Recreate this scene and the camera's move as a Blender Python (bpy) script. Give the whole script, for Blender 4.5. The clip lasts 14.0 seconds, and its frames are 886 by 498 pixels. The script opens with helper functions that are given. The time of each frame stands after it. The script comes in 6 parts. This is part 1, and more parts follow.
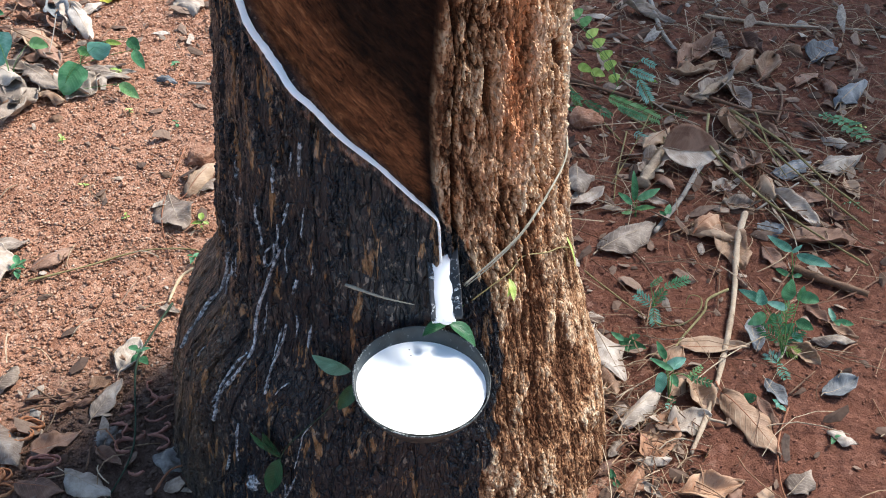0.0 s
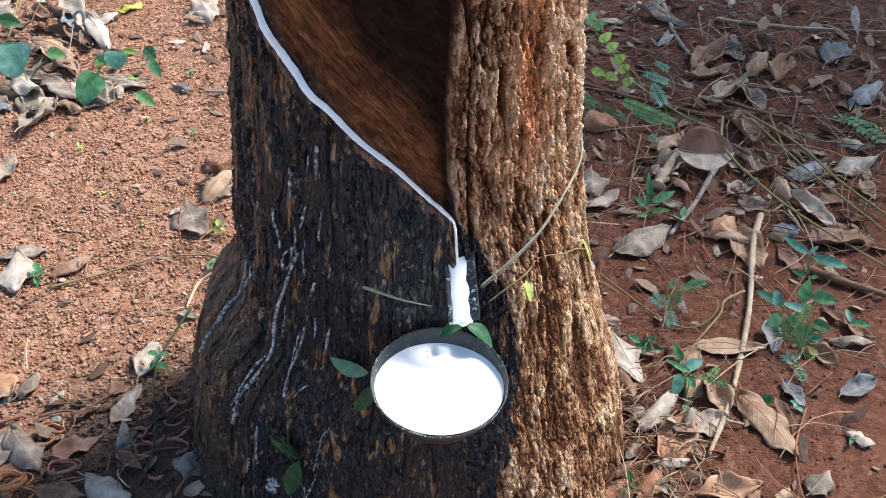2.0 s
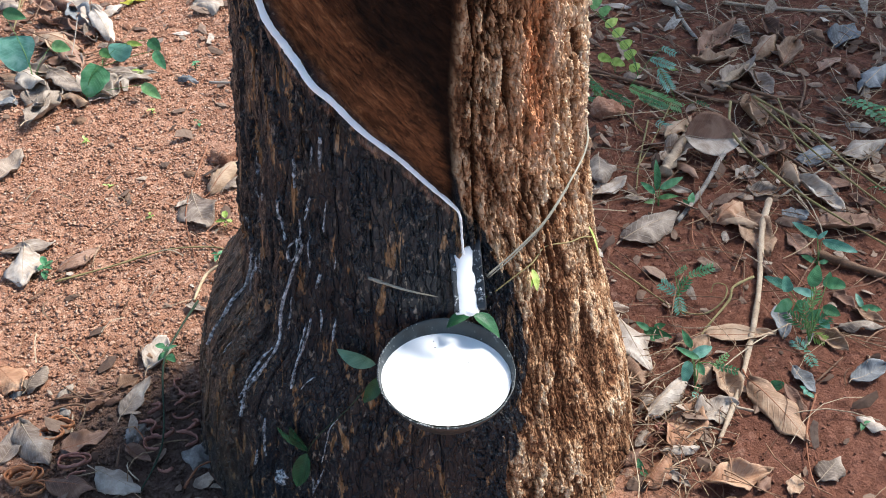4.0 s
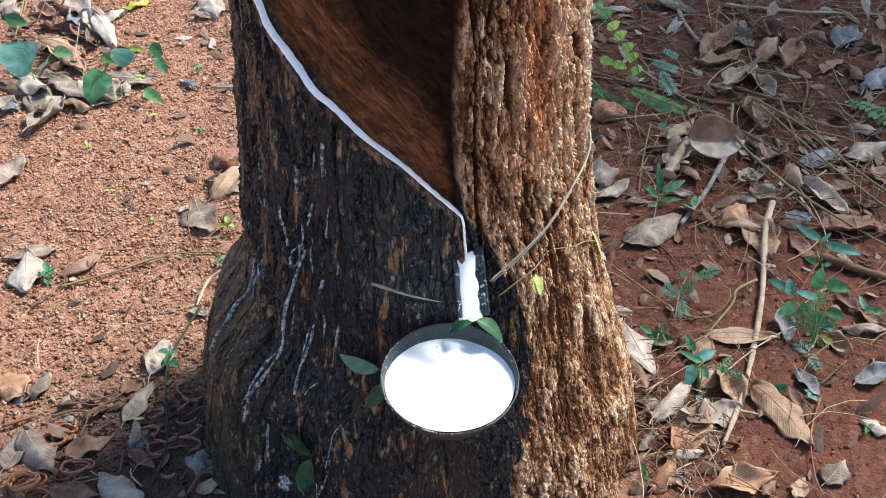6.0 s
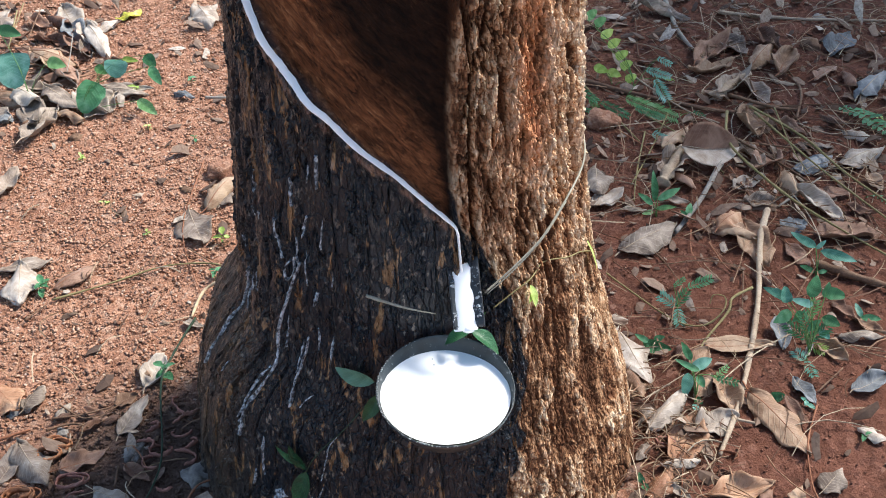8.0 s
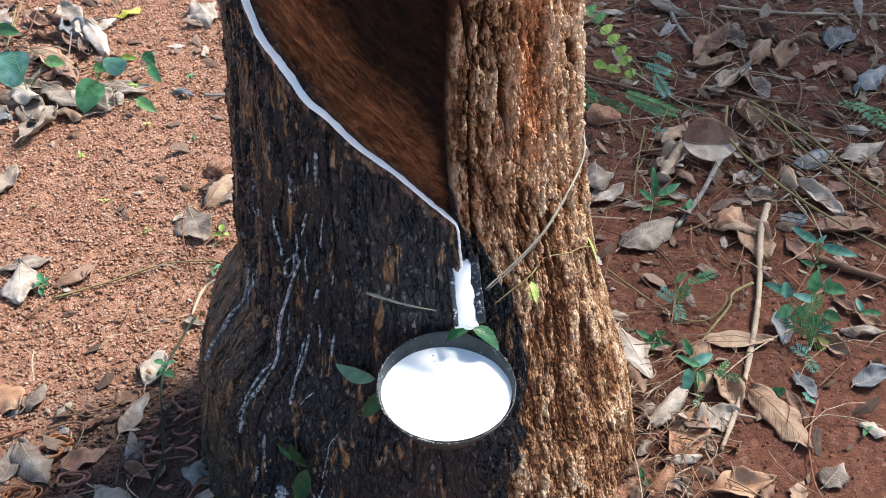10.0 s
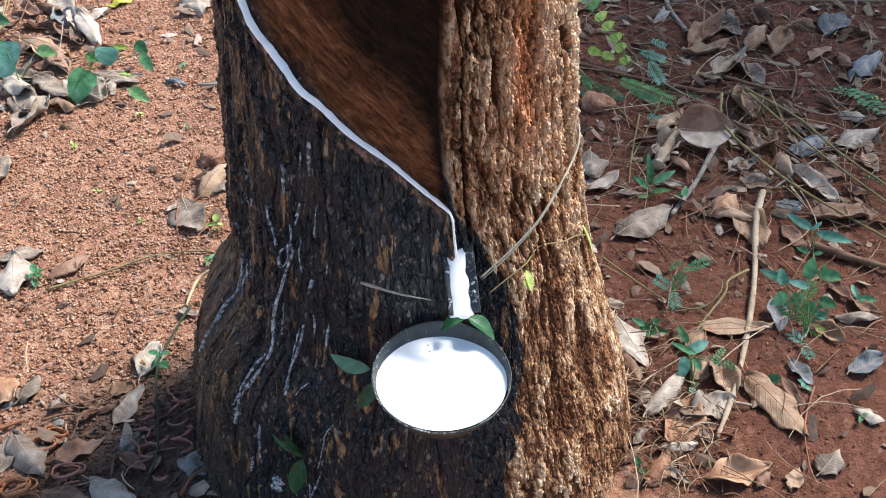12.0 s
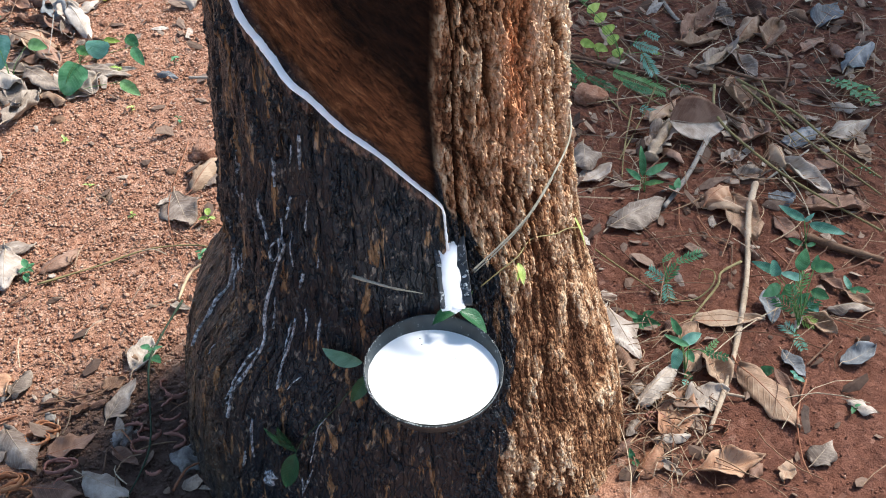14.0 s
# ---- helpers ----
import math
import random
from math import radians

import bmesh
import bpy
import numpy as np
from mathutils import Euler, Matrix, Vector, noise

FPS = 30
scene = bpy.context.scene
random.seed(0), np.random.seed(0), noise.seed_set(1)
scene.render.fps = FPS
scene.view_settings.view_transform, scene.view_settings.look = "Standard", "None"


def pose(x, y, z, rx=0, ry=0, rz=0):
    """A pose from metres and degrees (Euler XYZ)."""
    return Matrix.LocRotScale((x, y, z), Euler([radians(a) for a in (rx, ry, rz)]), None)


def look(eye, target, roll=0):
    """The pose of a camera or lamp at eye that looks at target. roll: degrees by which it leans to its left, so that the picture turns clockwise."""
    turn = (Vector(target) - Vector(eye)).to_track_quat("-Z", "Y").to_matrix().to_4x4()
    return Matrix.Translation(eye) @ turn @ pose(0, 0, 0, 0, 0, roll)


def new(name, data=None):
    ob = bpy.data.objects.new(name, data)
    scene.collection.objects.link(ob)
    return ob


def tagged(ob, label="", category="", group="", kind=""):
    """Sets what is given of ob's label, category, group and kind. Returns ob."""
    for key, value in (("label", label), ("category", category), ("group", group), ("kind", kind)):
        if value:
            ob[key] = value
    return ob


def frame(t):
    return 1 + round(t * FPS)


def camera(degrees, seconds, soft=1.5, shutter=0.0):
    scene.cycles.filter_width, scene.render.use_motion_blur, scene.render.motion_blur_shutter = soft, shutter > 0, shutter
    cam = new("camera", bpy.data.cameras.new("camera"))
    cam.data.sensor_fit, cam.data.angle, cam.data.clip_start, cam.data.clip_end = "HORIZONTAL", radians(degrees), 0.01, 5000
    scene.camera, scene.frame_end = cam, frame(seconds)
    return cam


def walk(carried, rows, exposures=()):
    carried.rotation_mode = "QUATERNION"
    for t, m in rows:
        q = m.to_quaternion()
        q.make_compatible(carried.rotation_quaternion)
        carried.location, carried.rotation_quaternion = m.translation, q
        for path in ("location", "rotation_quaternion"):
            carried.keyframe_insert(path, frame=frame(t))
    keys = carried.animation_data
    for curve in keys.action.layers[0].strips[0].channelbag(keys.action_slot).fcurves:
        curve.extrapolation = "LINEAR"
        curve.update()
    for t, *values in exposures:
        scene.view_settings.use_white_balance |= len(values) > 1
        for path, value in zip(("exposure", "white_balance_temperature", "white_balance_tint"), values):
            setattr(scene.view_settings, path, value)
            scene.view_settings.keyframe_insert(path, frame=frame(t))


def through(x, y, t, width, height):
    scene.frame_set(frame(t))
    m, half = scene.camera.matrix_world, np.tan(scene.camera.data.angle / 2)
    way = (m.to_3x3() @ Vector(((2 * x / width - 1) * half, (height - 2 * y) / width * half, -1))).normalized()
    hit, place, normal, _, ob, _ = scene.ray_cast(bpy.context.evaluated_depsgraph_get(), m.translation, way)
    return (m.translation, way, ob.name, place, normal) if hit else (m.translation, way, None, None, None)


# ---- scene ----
cam = camera(46.0, 14.0, soft=1.0)
PATH = [
    (0, (-0.015, -0.999, 1.021), (0.054, 0.568, -0.22), 3.2),
    (0.5, (-0.014, -1.0, 1.021), (0.063, 0.562, -0.227), 3.3),
    (1, (-0.015, -1.001, 1.02), (0.058, 0.564, -0.224), 3.0),
    (1.5, (-0.017, -1.006, 1.022), (0.035, 0.569, -0.21), 2.4),
    (2, (-0.017, -1.007, 1.02), (0.024, 0.569, -0.21), 2.1),
    (2.5, (-0.017, -1.005, 1.02), (0.016, 0.571, -0.211), 1.9),
    (3, (-0.013, -1.003, 1.019), (0.02, 0.556, -0.233), 1.5),
    (5.3, (-0.014, -1.0, 1.019), (0.003, 0.566, -0.226), 0.7),
    (5.5, (-0.014, -0.998, 1.018), (0.004, 0.563, -0.232), 0.7),
    (6, (-0.014, -0.999, 1.02), (0.005, 0.566, -0.226), 0.7),
    (6.5, (-0.014, -1.0, 1.019), (0.01, 0.566, -0.224), 0.8),
    (7, (-0.013, -0.997, 1.021), (0.007, 0.574, -0.217), 0.7),
    (7.5, (-0.013, -0.994, 1.022), (0.015, 0.577, -0.216), 0.7),
    (8, (-0.013, -0.994, 1.022), (0.014, 0.579, -0.214), 0.5),
    (10.5, (-0.013, -0.993, 1.021), (0.012, 0.575, -0.22), 0.1),
    (11, (-0.013, -0.993, 1.021), (0.008, 0.576, -0.219), -0.1),
    (11.5, (-0.013, -0.991, 1.02), (0.016, 0.569, -0.232), 0.2),
    (12, (-0.012, -0.989, 1.019), (0.023, 0.565, -0.239), 0.1),
    (12.5, (-0.009, -0.986, 1.018), (0.038, 0.559, -0.251), 0.2),
    (13, (-0.009, -0.985, 1.018), (0.037, 0.557, -0.256), 0.2),
    (13.5, (-0.009, -0.986, 1.018), (0.035, 0.561, -0.248), 0.2),
    (14, (-0.009, -0.987, 1.018), (0.036, 0.558, -0.251), 0.1),
]
walk(cam, [(t, look(eye, target, roll)) for t, eye, target, roll in PATH])

# ---- world, sun ----
SUN_AZ, SUN_EL = 124.0, 48.0        # degrees from the front of the trunk towards +x, and above the horizon
world = bpy.data.worlds.new("sky")
scene.world = world
world.use_nodes = True
wn = world.node_tree
sky = wn.nodes.new("ShaderNodeTexSky")
sky.sky_type, sky.sun_disc = "NISHITA", False
sky.sun_elevation, sky.sun_rotation = radians(SUN_EL), radians(180 - SUN_AZ)
wn.links.new(sky.outputs[0], wn.nodes["Background"].inputs[0])
wn.nodes["Background"].inputs[1].default_value = 0.15
sun = new("sun", bpy.data.lights.new("sun", "SUN"))
scene.view_settings.exposure = 0.94
sun.data.energy, sun.data.angle, sun.data.color = 4.5, radians(16), (1.0, 0.965, 0.90)
to_sun = Vector((math.sin(radians(SUN_AZ)) * math.cos(radians(SUN_EL)), -math.cos(radians(SUN_AZ)) * math.cos(radians(SUN_EL)), math.sin(radians(SUN_EL))))
sun.matrix_world = look(to_sun * 20, (0, 0, 0))


# ---- materials ----
class Nodes:
    """A small wrapper to write node materials in few lines."""

    def __init__(self, name):
        self.m = bpy.data.materials.new(name)
        self.m.use_nodes = True
        self.t = self.m.node_tree
        self.b = self.t.nodes["Principled BSDF"]
        self.out = self.t.nodes["Material Output"]

    def add(self, kind, **given):
        n = self.t.nodes.new(kind)
        for k, v in given.items():
            n.inputs[k].default_value = v
        return n

    def link(self, a, b):
        self.t.links.new(a, b)

    def coords(self, which="Object", scale=(1, 1, 1)):
        n, mp = self.add("ShaderNodeTexCoord"), self.add("ShaderNodeMapping")
        mp.inputs["Scale"].default_value = scale
        self.link(n.outputs[which], mp.inputs[0])
        return mp.outputs[0]

    def noise(self, co, scale, detail=4, rough=0.55, distortion=0.0):
        n = self.add("ShaderNodeTexNoise", Scale=scale, Detail=detail, Roughness=rough, Distortion=distortion)
        self.link(co, n.inputs["Vector"])
        return n.outputs["Fac"]

    def voronoi(self, co, scale, out="Distance", feature="F1"):
        n = self.add("ShaderNodeTexVoronoi", Scale=scale)
        n.feature = feature
        self.link(co, n.inputs["Vector"])
        return n.outputs[out]

    def ramp(self, fac, *stops):
        n = self.add("ShaderNodeValToRGB")
        e = n.color_ramp.elements
        while len(e) < len(stops):
            e.new(0.5)
        for el, (p, c) in zip(e, stops):
            el.position, el.color = p, (*c, 1) if isinstance(c, tuple) else (c, c, c, 1)
        self.link(fac, n.inputs[0])
        return n.outputs[0]

    def mix(self, fac, a, b, how="MIX"):
        n = self.add("ShaderNodeMix")
        n.data_type, n.blend_type = "RGBA", how
        for sock, v in ((n.inputs[0], fac), (n.inputs[6], a), (n.inputs[7], b)):
            if isinstance(v, (int, float)):
                sock.default_value = v if sock == n.inputs[0] else (v, v, v, 1)
            elif isinstance(v, tuple):
                sock.default_value = (*v, 1)
            else:
                self.link(v, sock)
        return n.outputs[2]

    def math(self, how, a, b=0.0):
        n = self.add("ShaderNodeMath")
        n.operation = how
        for sock, v in zip(n.inputs, (a, b)):
            if isinstance(v, (int, float)):
                sock.default_value = v
            else:
                self.link(v, sock)
        return n.outputs[0]

    def attr(self, name):
        n = self.add("ShaderNodeAttribute")
        n.attribute_name = name
        return n.outputs["Fac"]

    def rand(self):
        return self.add("ShaderNodeObjectInfo").outputs["Random"]

    def island(self):
        return self.add("ShaderNodeNewGeometry").outputs["Random Per Island"]

    def done(self, colour, rough=0.7, bump=None, depth=0.002, strength=0.6, spec=0.4, metal=0.0, through=0.0):
        for sock, v in ((self.b.inputs["Base Color"], colour), (self.b.inputs["Roughness"], rough)):
            if isinstance(v, tuple):
                sock.default_value = (*v, 1)
            elif isinstance(v, (int, float)):
                sock.default_value = v
            else:
                self.link(v, sock)
        self.b.inputs["Specular IOR Level"].default_value = spec
        self.b.inputs["Metallic"].default_value = metal
        if bump is not None:
            n = self.add("ShaderNodeBump", Strength=strength, Distance=depth)
            self.link(bump, n.inputs["Height"])
            self.link(n.outputs[0], self.b.inputs["Normal"])
        if through:
            tr, mx = self.add("ShaderNodeBsdfTranslucent"), self.add("ShaderNodeMixShader", Fac=through)
            if not isinstance(colour, tuple):
                self.link(colour, tr.inputs[0])
            self.link(self.b.outputs[0], mx.inputs[1])
            self.link(tr.outputs[0], mx.inputs[2])
            self.link(mx.outputs[0], self.out.inputs[0])
        return self.m


def bark_material():
    n = Nodes("bark")
    co = n.coords("Object", (1, 1, 0.35))
    co1 = n.coords("Object")
    plate, deep, black, panel, red = (n.attr(a) for a in ("plate", "relief", "black", "panel", "red"))
    fine = n.noise(co, 160, 6, 0.7)
    mid = n.noise(co, 38, 4, 0.6)
    c = n.ramp(plate, (0.08, (0.09, 0.040, 0.020)), (0.32, (0.28, 0.142, 0.074)), (0.52, (0.46, 0.275, 0.155)), (0.80, (0.70, 0.535, 0.36)))
    # sunlight painted into the colour: lighter bark on the side facing the sun
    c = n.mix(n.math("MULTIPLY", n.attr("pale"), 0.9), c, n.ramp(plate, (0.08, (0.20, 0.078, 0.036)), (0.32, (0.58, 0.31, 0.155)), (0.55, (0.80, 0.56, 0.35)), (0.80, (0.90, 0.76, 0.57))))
    # low relief coloured dark: inner bark, plus crevice shade put into the colour
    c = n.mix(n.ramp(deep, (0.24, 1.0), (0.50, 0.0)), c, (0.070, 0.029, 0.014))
    rust = n.noise(n.coords("Object", (1, 1, 0.45)), 15, 5, 0.65, 0.5)
    c = n.mix(n.ramp(rust, (0.47, 0.0), (0.64, 0.6)), c, n.ramp(plate, (0.2, (0.10, 0.036, 0.018)), (0.5, (0.34, 0.14, 0.06)), (0.8, (0.52, 0.27, 0.14))))
    # reddish strip of bark, its tones raised for the sun patch on it
    c = n.mix(n.math("MULTIPLY", red, n.ramp(plate, (0.25, 0.25), (0.55, 0.9))), c, n.ramp(mid, (0.35, (0.42, 0.135, 0.05)), (0.65, (0.70, 0.32, 0.15))))
    c = n.mix(n.ramp(fine, (0.35, 0.5), (0.55, 0.0)), c, (0.10, 0.055, 0.03))
    crack = n.add("ShaderNodeTexVoronoi", Scale=130)
    crack.feature = "DISTANCE_TO_EDGE"
    wob = n.add("ShaderNodeVectorMath")
    wob.operation = "ADD"
    wn_ = n.add("ShaderNodeTexNoise", Scale=90, Detail=4)
    n.link(co, wn_.inputs["Vector"])
    wsc = n.add("ShaderNodeVectorMath")
    wsc.operation = "SCALE"
    wsc.inputs["Scale"].default_value = 0.016
    n.link(wn_.outputs["Color"], wsc.inputs[0])
    n.link(co, wob.inputs[0])
    n.link(wsc.outputs[0], wob.inputs[1])
    n.link(wob.outputs[0], crack.inputs["Vector"])
    gap = n.ramp(crack.outputs["Distance"], (0.0, 1.0), (0.10, 0.0))
    c = n.mix(n.math("MULTIPLY", gap, 0.25), c, (0.06, 0.026, 0.013))
    # black, wet coating with bare brown streaks
    streak = n.noise(n.coords("Object", (1, 1, 0.17)), 88, 3, 0.6, 0.4)
    bare = n.math("MULTIPLY", n.ramp(streak, (0.575, 0.0), (0.595, 1.0)), n.ramp(n.noise(co, 40, 4, 0.7), (0.49, 0.0), (0.53, 1.0)))
    coat = n.ramp(fine, (0.3, (0.002, 0.005, 0.009)), (0.8, (0.008, 0.016, 0.025)))
    coat = n.mix(n.ramp(n.noise(n.coords("Object", (1, 1, 0.4)), 30, 5, 0.65), (0.56, 0.0), (0.66, 0.3)), coat, (0.040, 0.027, 0.018))
    coat = n.mix(n.math("MULTIPLY", n.attr("earth"), n.ramp(mid, (0.38, 0.15), (0.6, 0.85))), coat, n.ramp(fine, (0.35, (0.026, 0.019, 0.014)), (0.65, (0.11, 0.074, 0.048))))
    bc = n.mix(bare, coat, n.ramp(fine, (0.35, (0.05, 0.026, 0.013)), (0.52, (0.18, 0.098, 0.046)), (0.70, (0.36, 0.24, 0.14))))
    speck = n.noise(n.coords("Object", (1, 1, 0.45)), 210, 3, 0.6)
    bc = n.mix(n.math("MULTIPLY", n.ramp(speck, (0.60, 0.0), (0.64, 0.8)), n.ramp(n.noise(co, 26, 3), (0.45, 0.25), (0.6, 1.0))), bc, (0.22, 0.185, 0.15))
    edge = n.math("ADD", black, n.math("MULTIPLY", n.math("SUBTRACT", mid, 0.5), 0.9))
    bm_ = n.ramp(edge, (0.42, 0.0), (0.56, 1.0))
    c = n.mix(bm_, c, bc)
    c = n.mix(n.math("MULTIPLY", n.attr("lip"), 0.8), c, n.ramp(fine, (0.35, (0.07, 0.035, 0.024)), (0.6, (0.26, 0.16, 0.12))))
    # bare wood of the tapping panel, scored along the cuts, nearly black high up; shadow of the recess edge painted in
    sc = n.add("ShaderNodeMapping")
    sc.inputs["Rotation"].default_value = (0, radians(-46), 0)
    n.link(co1, sc.inputs[0])
    st = n.add("ShaderNodeMapping")
    st.inputs["Scale"].default_value = (48, 48, 190)
    n.link(sc.outputs[0], st.inputs[0])
    score = n.noise(st.outputs[0], 1.0, 6, 0.72, 0.6)
    pc = n.ramp(score, (0.32, (0.016, 0.008, 0.005)), (0.46, (0.080, 0.031, 0.014)), (0.58, (0.155, 0.061, 0.026)), (0.67, (0.24, 0.105, 0.046)), (0.76, (0.42, 0.26, 0.16)))
    fm = n.add("ShaderNodeMapping")
    fm.inputs["Scale"].default_value = (75, 75, 230)
    n.link(sc.outputs[0], fm.inputs[0])
    fleck = n.noise(fm.outputs[0], 1.0, 3, 0.6)
    pc = n.mix(n.ramp(fleck, (0.62, 0.0), (0.70, 0.7)), pc, (0.22, 0.10, 0.044))
    pc = n.mix(n.ramp(fleck, (0.30, 0.8), (0.40, 0.0)), pc, (0.016, 0.008, 0.005))
    stain_shade = n.math("ADD", n.attr("stain_shade"), n.math("MULTIPLY", n.math("SUBTRACT", n.noise(co1, 22, 5, 0.6), 0.5), 0.9))
    pc = n.mix(n.ramp(stain_shade, (0.22, 0.0), (0.85, 0.95)), pc, n.ramp(score, (0.40, (0.005, 0.0035, 0.003)), (0.62, (0.017, 0.009, 0.006)), (0.75, (0.06, 0.030, 0.016))))
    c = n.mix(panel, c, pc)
    rough = n.mix(bm_, 0.85, n.ramp(fine, (0.3, 0.22), (0.7, 0.46)))
    wet = n.mix(panel, n.mix(bm_, 0.08, 0.36), 0.06)
    n.link(wet, n.b.inputs["Specular IOR Level"])
    rough = n.mix(panel, rough, 0.72)
    return n.done(c, rough, n.math("SUBTRACT", n.math("ADD", fine, n.math("MULTIPLY", score, n.math("MULTIPLY", panel, 0.8))), n.math("MULTIPLY", gap, n.math("SUBTRACT", 0.8, n.math("MULTIPLY", panel, 0.8)))), 0.0022, 0.9, 0.22)


def soil_material(name, loose=False):
    n = Nodes(name)
    co = n.coords("Object")
    big = n.noise(co, 1.6, 3, 0.5, 0.6)
    mid = n.noise(co, 26, 5, 0.6)
    fine = n.noise(co, 240, 5, 0.7)
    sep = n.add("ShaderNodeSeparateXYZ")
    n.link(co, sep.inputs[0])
    # dry, pale, crumbly soil on one side of the tree; moist darker soil with humus on the other, its colour also
    # carrying the canopy shade
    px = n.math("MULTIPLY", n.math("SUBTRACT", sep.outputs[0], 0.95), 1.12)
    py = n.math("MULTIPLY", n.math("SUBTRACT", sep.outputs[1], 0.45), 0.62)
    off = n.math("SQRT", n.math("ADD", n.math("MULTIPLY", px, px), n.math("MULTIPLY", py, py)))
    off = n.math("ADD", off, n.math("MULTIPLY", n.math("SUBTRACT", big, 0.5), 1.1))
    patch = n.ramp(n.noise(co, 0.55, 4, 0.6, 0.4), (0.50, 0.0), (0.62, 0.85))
    damp_shade = n.math("MAXIMUM", n.ramp(off, (0.78, 1.0), (1.08, 0.0)), n.math("MULTIPLY", patch, n.ramp(off, (1.6, 0.0), (2.6, 1.0))))
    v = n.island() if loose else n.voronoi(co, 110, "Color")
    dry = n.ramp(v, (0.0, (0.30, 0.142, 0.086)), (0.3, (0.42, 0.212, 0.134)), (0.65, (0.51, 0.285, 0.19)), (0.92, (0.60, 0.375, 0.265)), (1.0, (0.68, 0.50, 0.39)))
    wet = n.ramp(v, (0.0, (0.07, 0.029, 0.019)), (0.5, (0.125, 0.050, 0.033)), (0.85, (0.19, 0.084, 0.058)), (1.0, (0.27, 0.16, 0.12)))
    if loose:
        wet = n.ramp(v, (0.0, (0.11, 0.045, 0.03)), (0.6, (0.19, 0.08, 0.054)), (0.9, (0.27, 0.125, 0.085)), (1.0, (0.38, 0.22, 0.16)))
    c = n.mix(damp_shade, dry, wet)
    if not loose:
        c = n.mix(n.ramp(mid, (0.34, 0.5), (0.6, 0.0)), c, (0.17, 0.066, 0.038))
        c = n.mix(n.ramp(fine, (0.4, 0.35), (0.6, 0.0)), c, (0.14, 0.055, 0.032))
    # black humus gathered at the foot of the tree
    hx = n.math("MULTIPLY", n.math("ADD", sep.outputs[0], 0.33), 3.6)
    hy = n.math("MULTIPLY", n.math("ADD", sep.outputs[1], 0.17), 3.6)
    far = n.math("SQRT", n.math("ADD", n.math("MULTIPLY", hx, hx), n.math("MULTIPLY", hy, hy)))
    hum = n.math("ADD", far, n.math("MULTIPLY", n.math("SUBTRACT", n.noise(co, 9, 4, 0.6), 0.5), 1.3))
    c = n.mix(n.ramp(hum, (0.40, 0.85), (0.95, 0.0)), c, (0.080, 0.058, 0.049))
    return n.done(c, 0.95, n.math("ADD", fine, n.math("MULTIPLY", mid, 1.5)), 0.007, 0.9, 0.2)


def latex_material():
    n = Nodes("fresh_latex")
    f = n.noise(n.coords(), 60, 3)
    n.b.inputs["Subsurface Weight"].default_value = 0.7
    n.b.inputs["Subsurface Radius"].default_value = (1.0, 1.0, 1.0)
    n.b.inputs["Subsurface Scale"].default_value = 0.003
    return n.done(n.ramp(f, (0.3, (0.88, 0.90, 0.91)), (0.7, (0.91, 0.92, 0.92))), 0.6, f, 0.0004, 0.2, 0.25)


def dry_latex_material():
    n = Nodes("dried_latex")
    co = n.coords()
    f = n.noise(co, 210, 5, 0.7)
    c = n.ramp(f, (0.40, (0.010, 0.014, 0.018)), (0.49, (0.14, 0.17, 0.20)), (0.62, (0.50, 0.56, 0.61)))
    return n.done(c, 0.55, f, 0.001, 0.7, 0.4)


def cup_material():
    n = Nodes("black_plastic")
    co = n.coords()
    f, g = n.noise(co, 120, 5, 0.7), n.noise(co, 28, 4, 0.6)
    c = n.mix(n.ramp(f, (0.60, 0.0), (0.70, 0.75)), n.ramp(g, (0.3, (0.012, 0.018, 0.021)), (0.7, (0.045, 0.058, 0.065))), (0.40, 0.42, 0.42))
    return n.done(c, n.ramp(g, (0.3, 0.28), (0.7, 0.55)), f, 0.0006, 0.5, 0.3)


def crust_material():
    n = Nodes("latex_crust")
    f = n.noise(n.coords(), 400, 4, 0.6)
    return n.done(n.ramp(f, (0.3, (0.13, 0.145, 0.15)), (0.6, (0.42, 0.44, 0.44))), 0.6, f, 0.0004, 0.5, 0.3)


def metal_material():
    n = Nodes("spout_metal")
    co = n.coords()
    f, g = n.noise(co, 180, 5, 0.7), n.noise(co, 60, 4, 0.6)
    c = n.mix(n.ramp(f, (0.58, 0.0), (0.64, 0.85)), n.ramp(g, (0.3, (0.012, 0.014, 0.016)), (0.7, (0.045, 0.05, 0.055))), (0.52, 0.54, 0.55))
    return n.done(c, 0.42, f, 0.0006, 0.5, 0.4, 0.1)


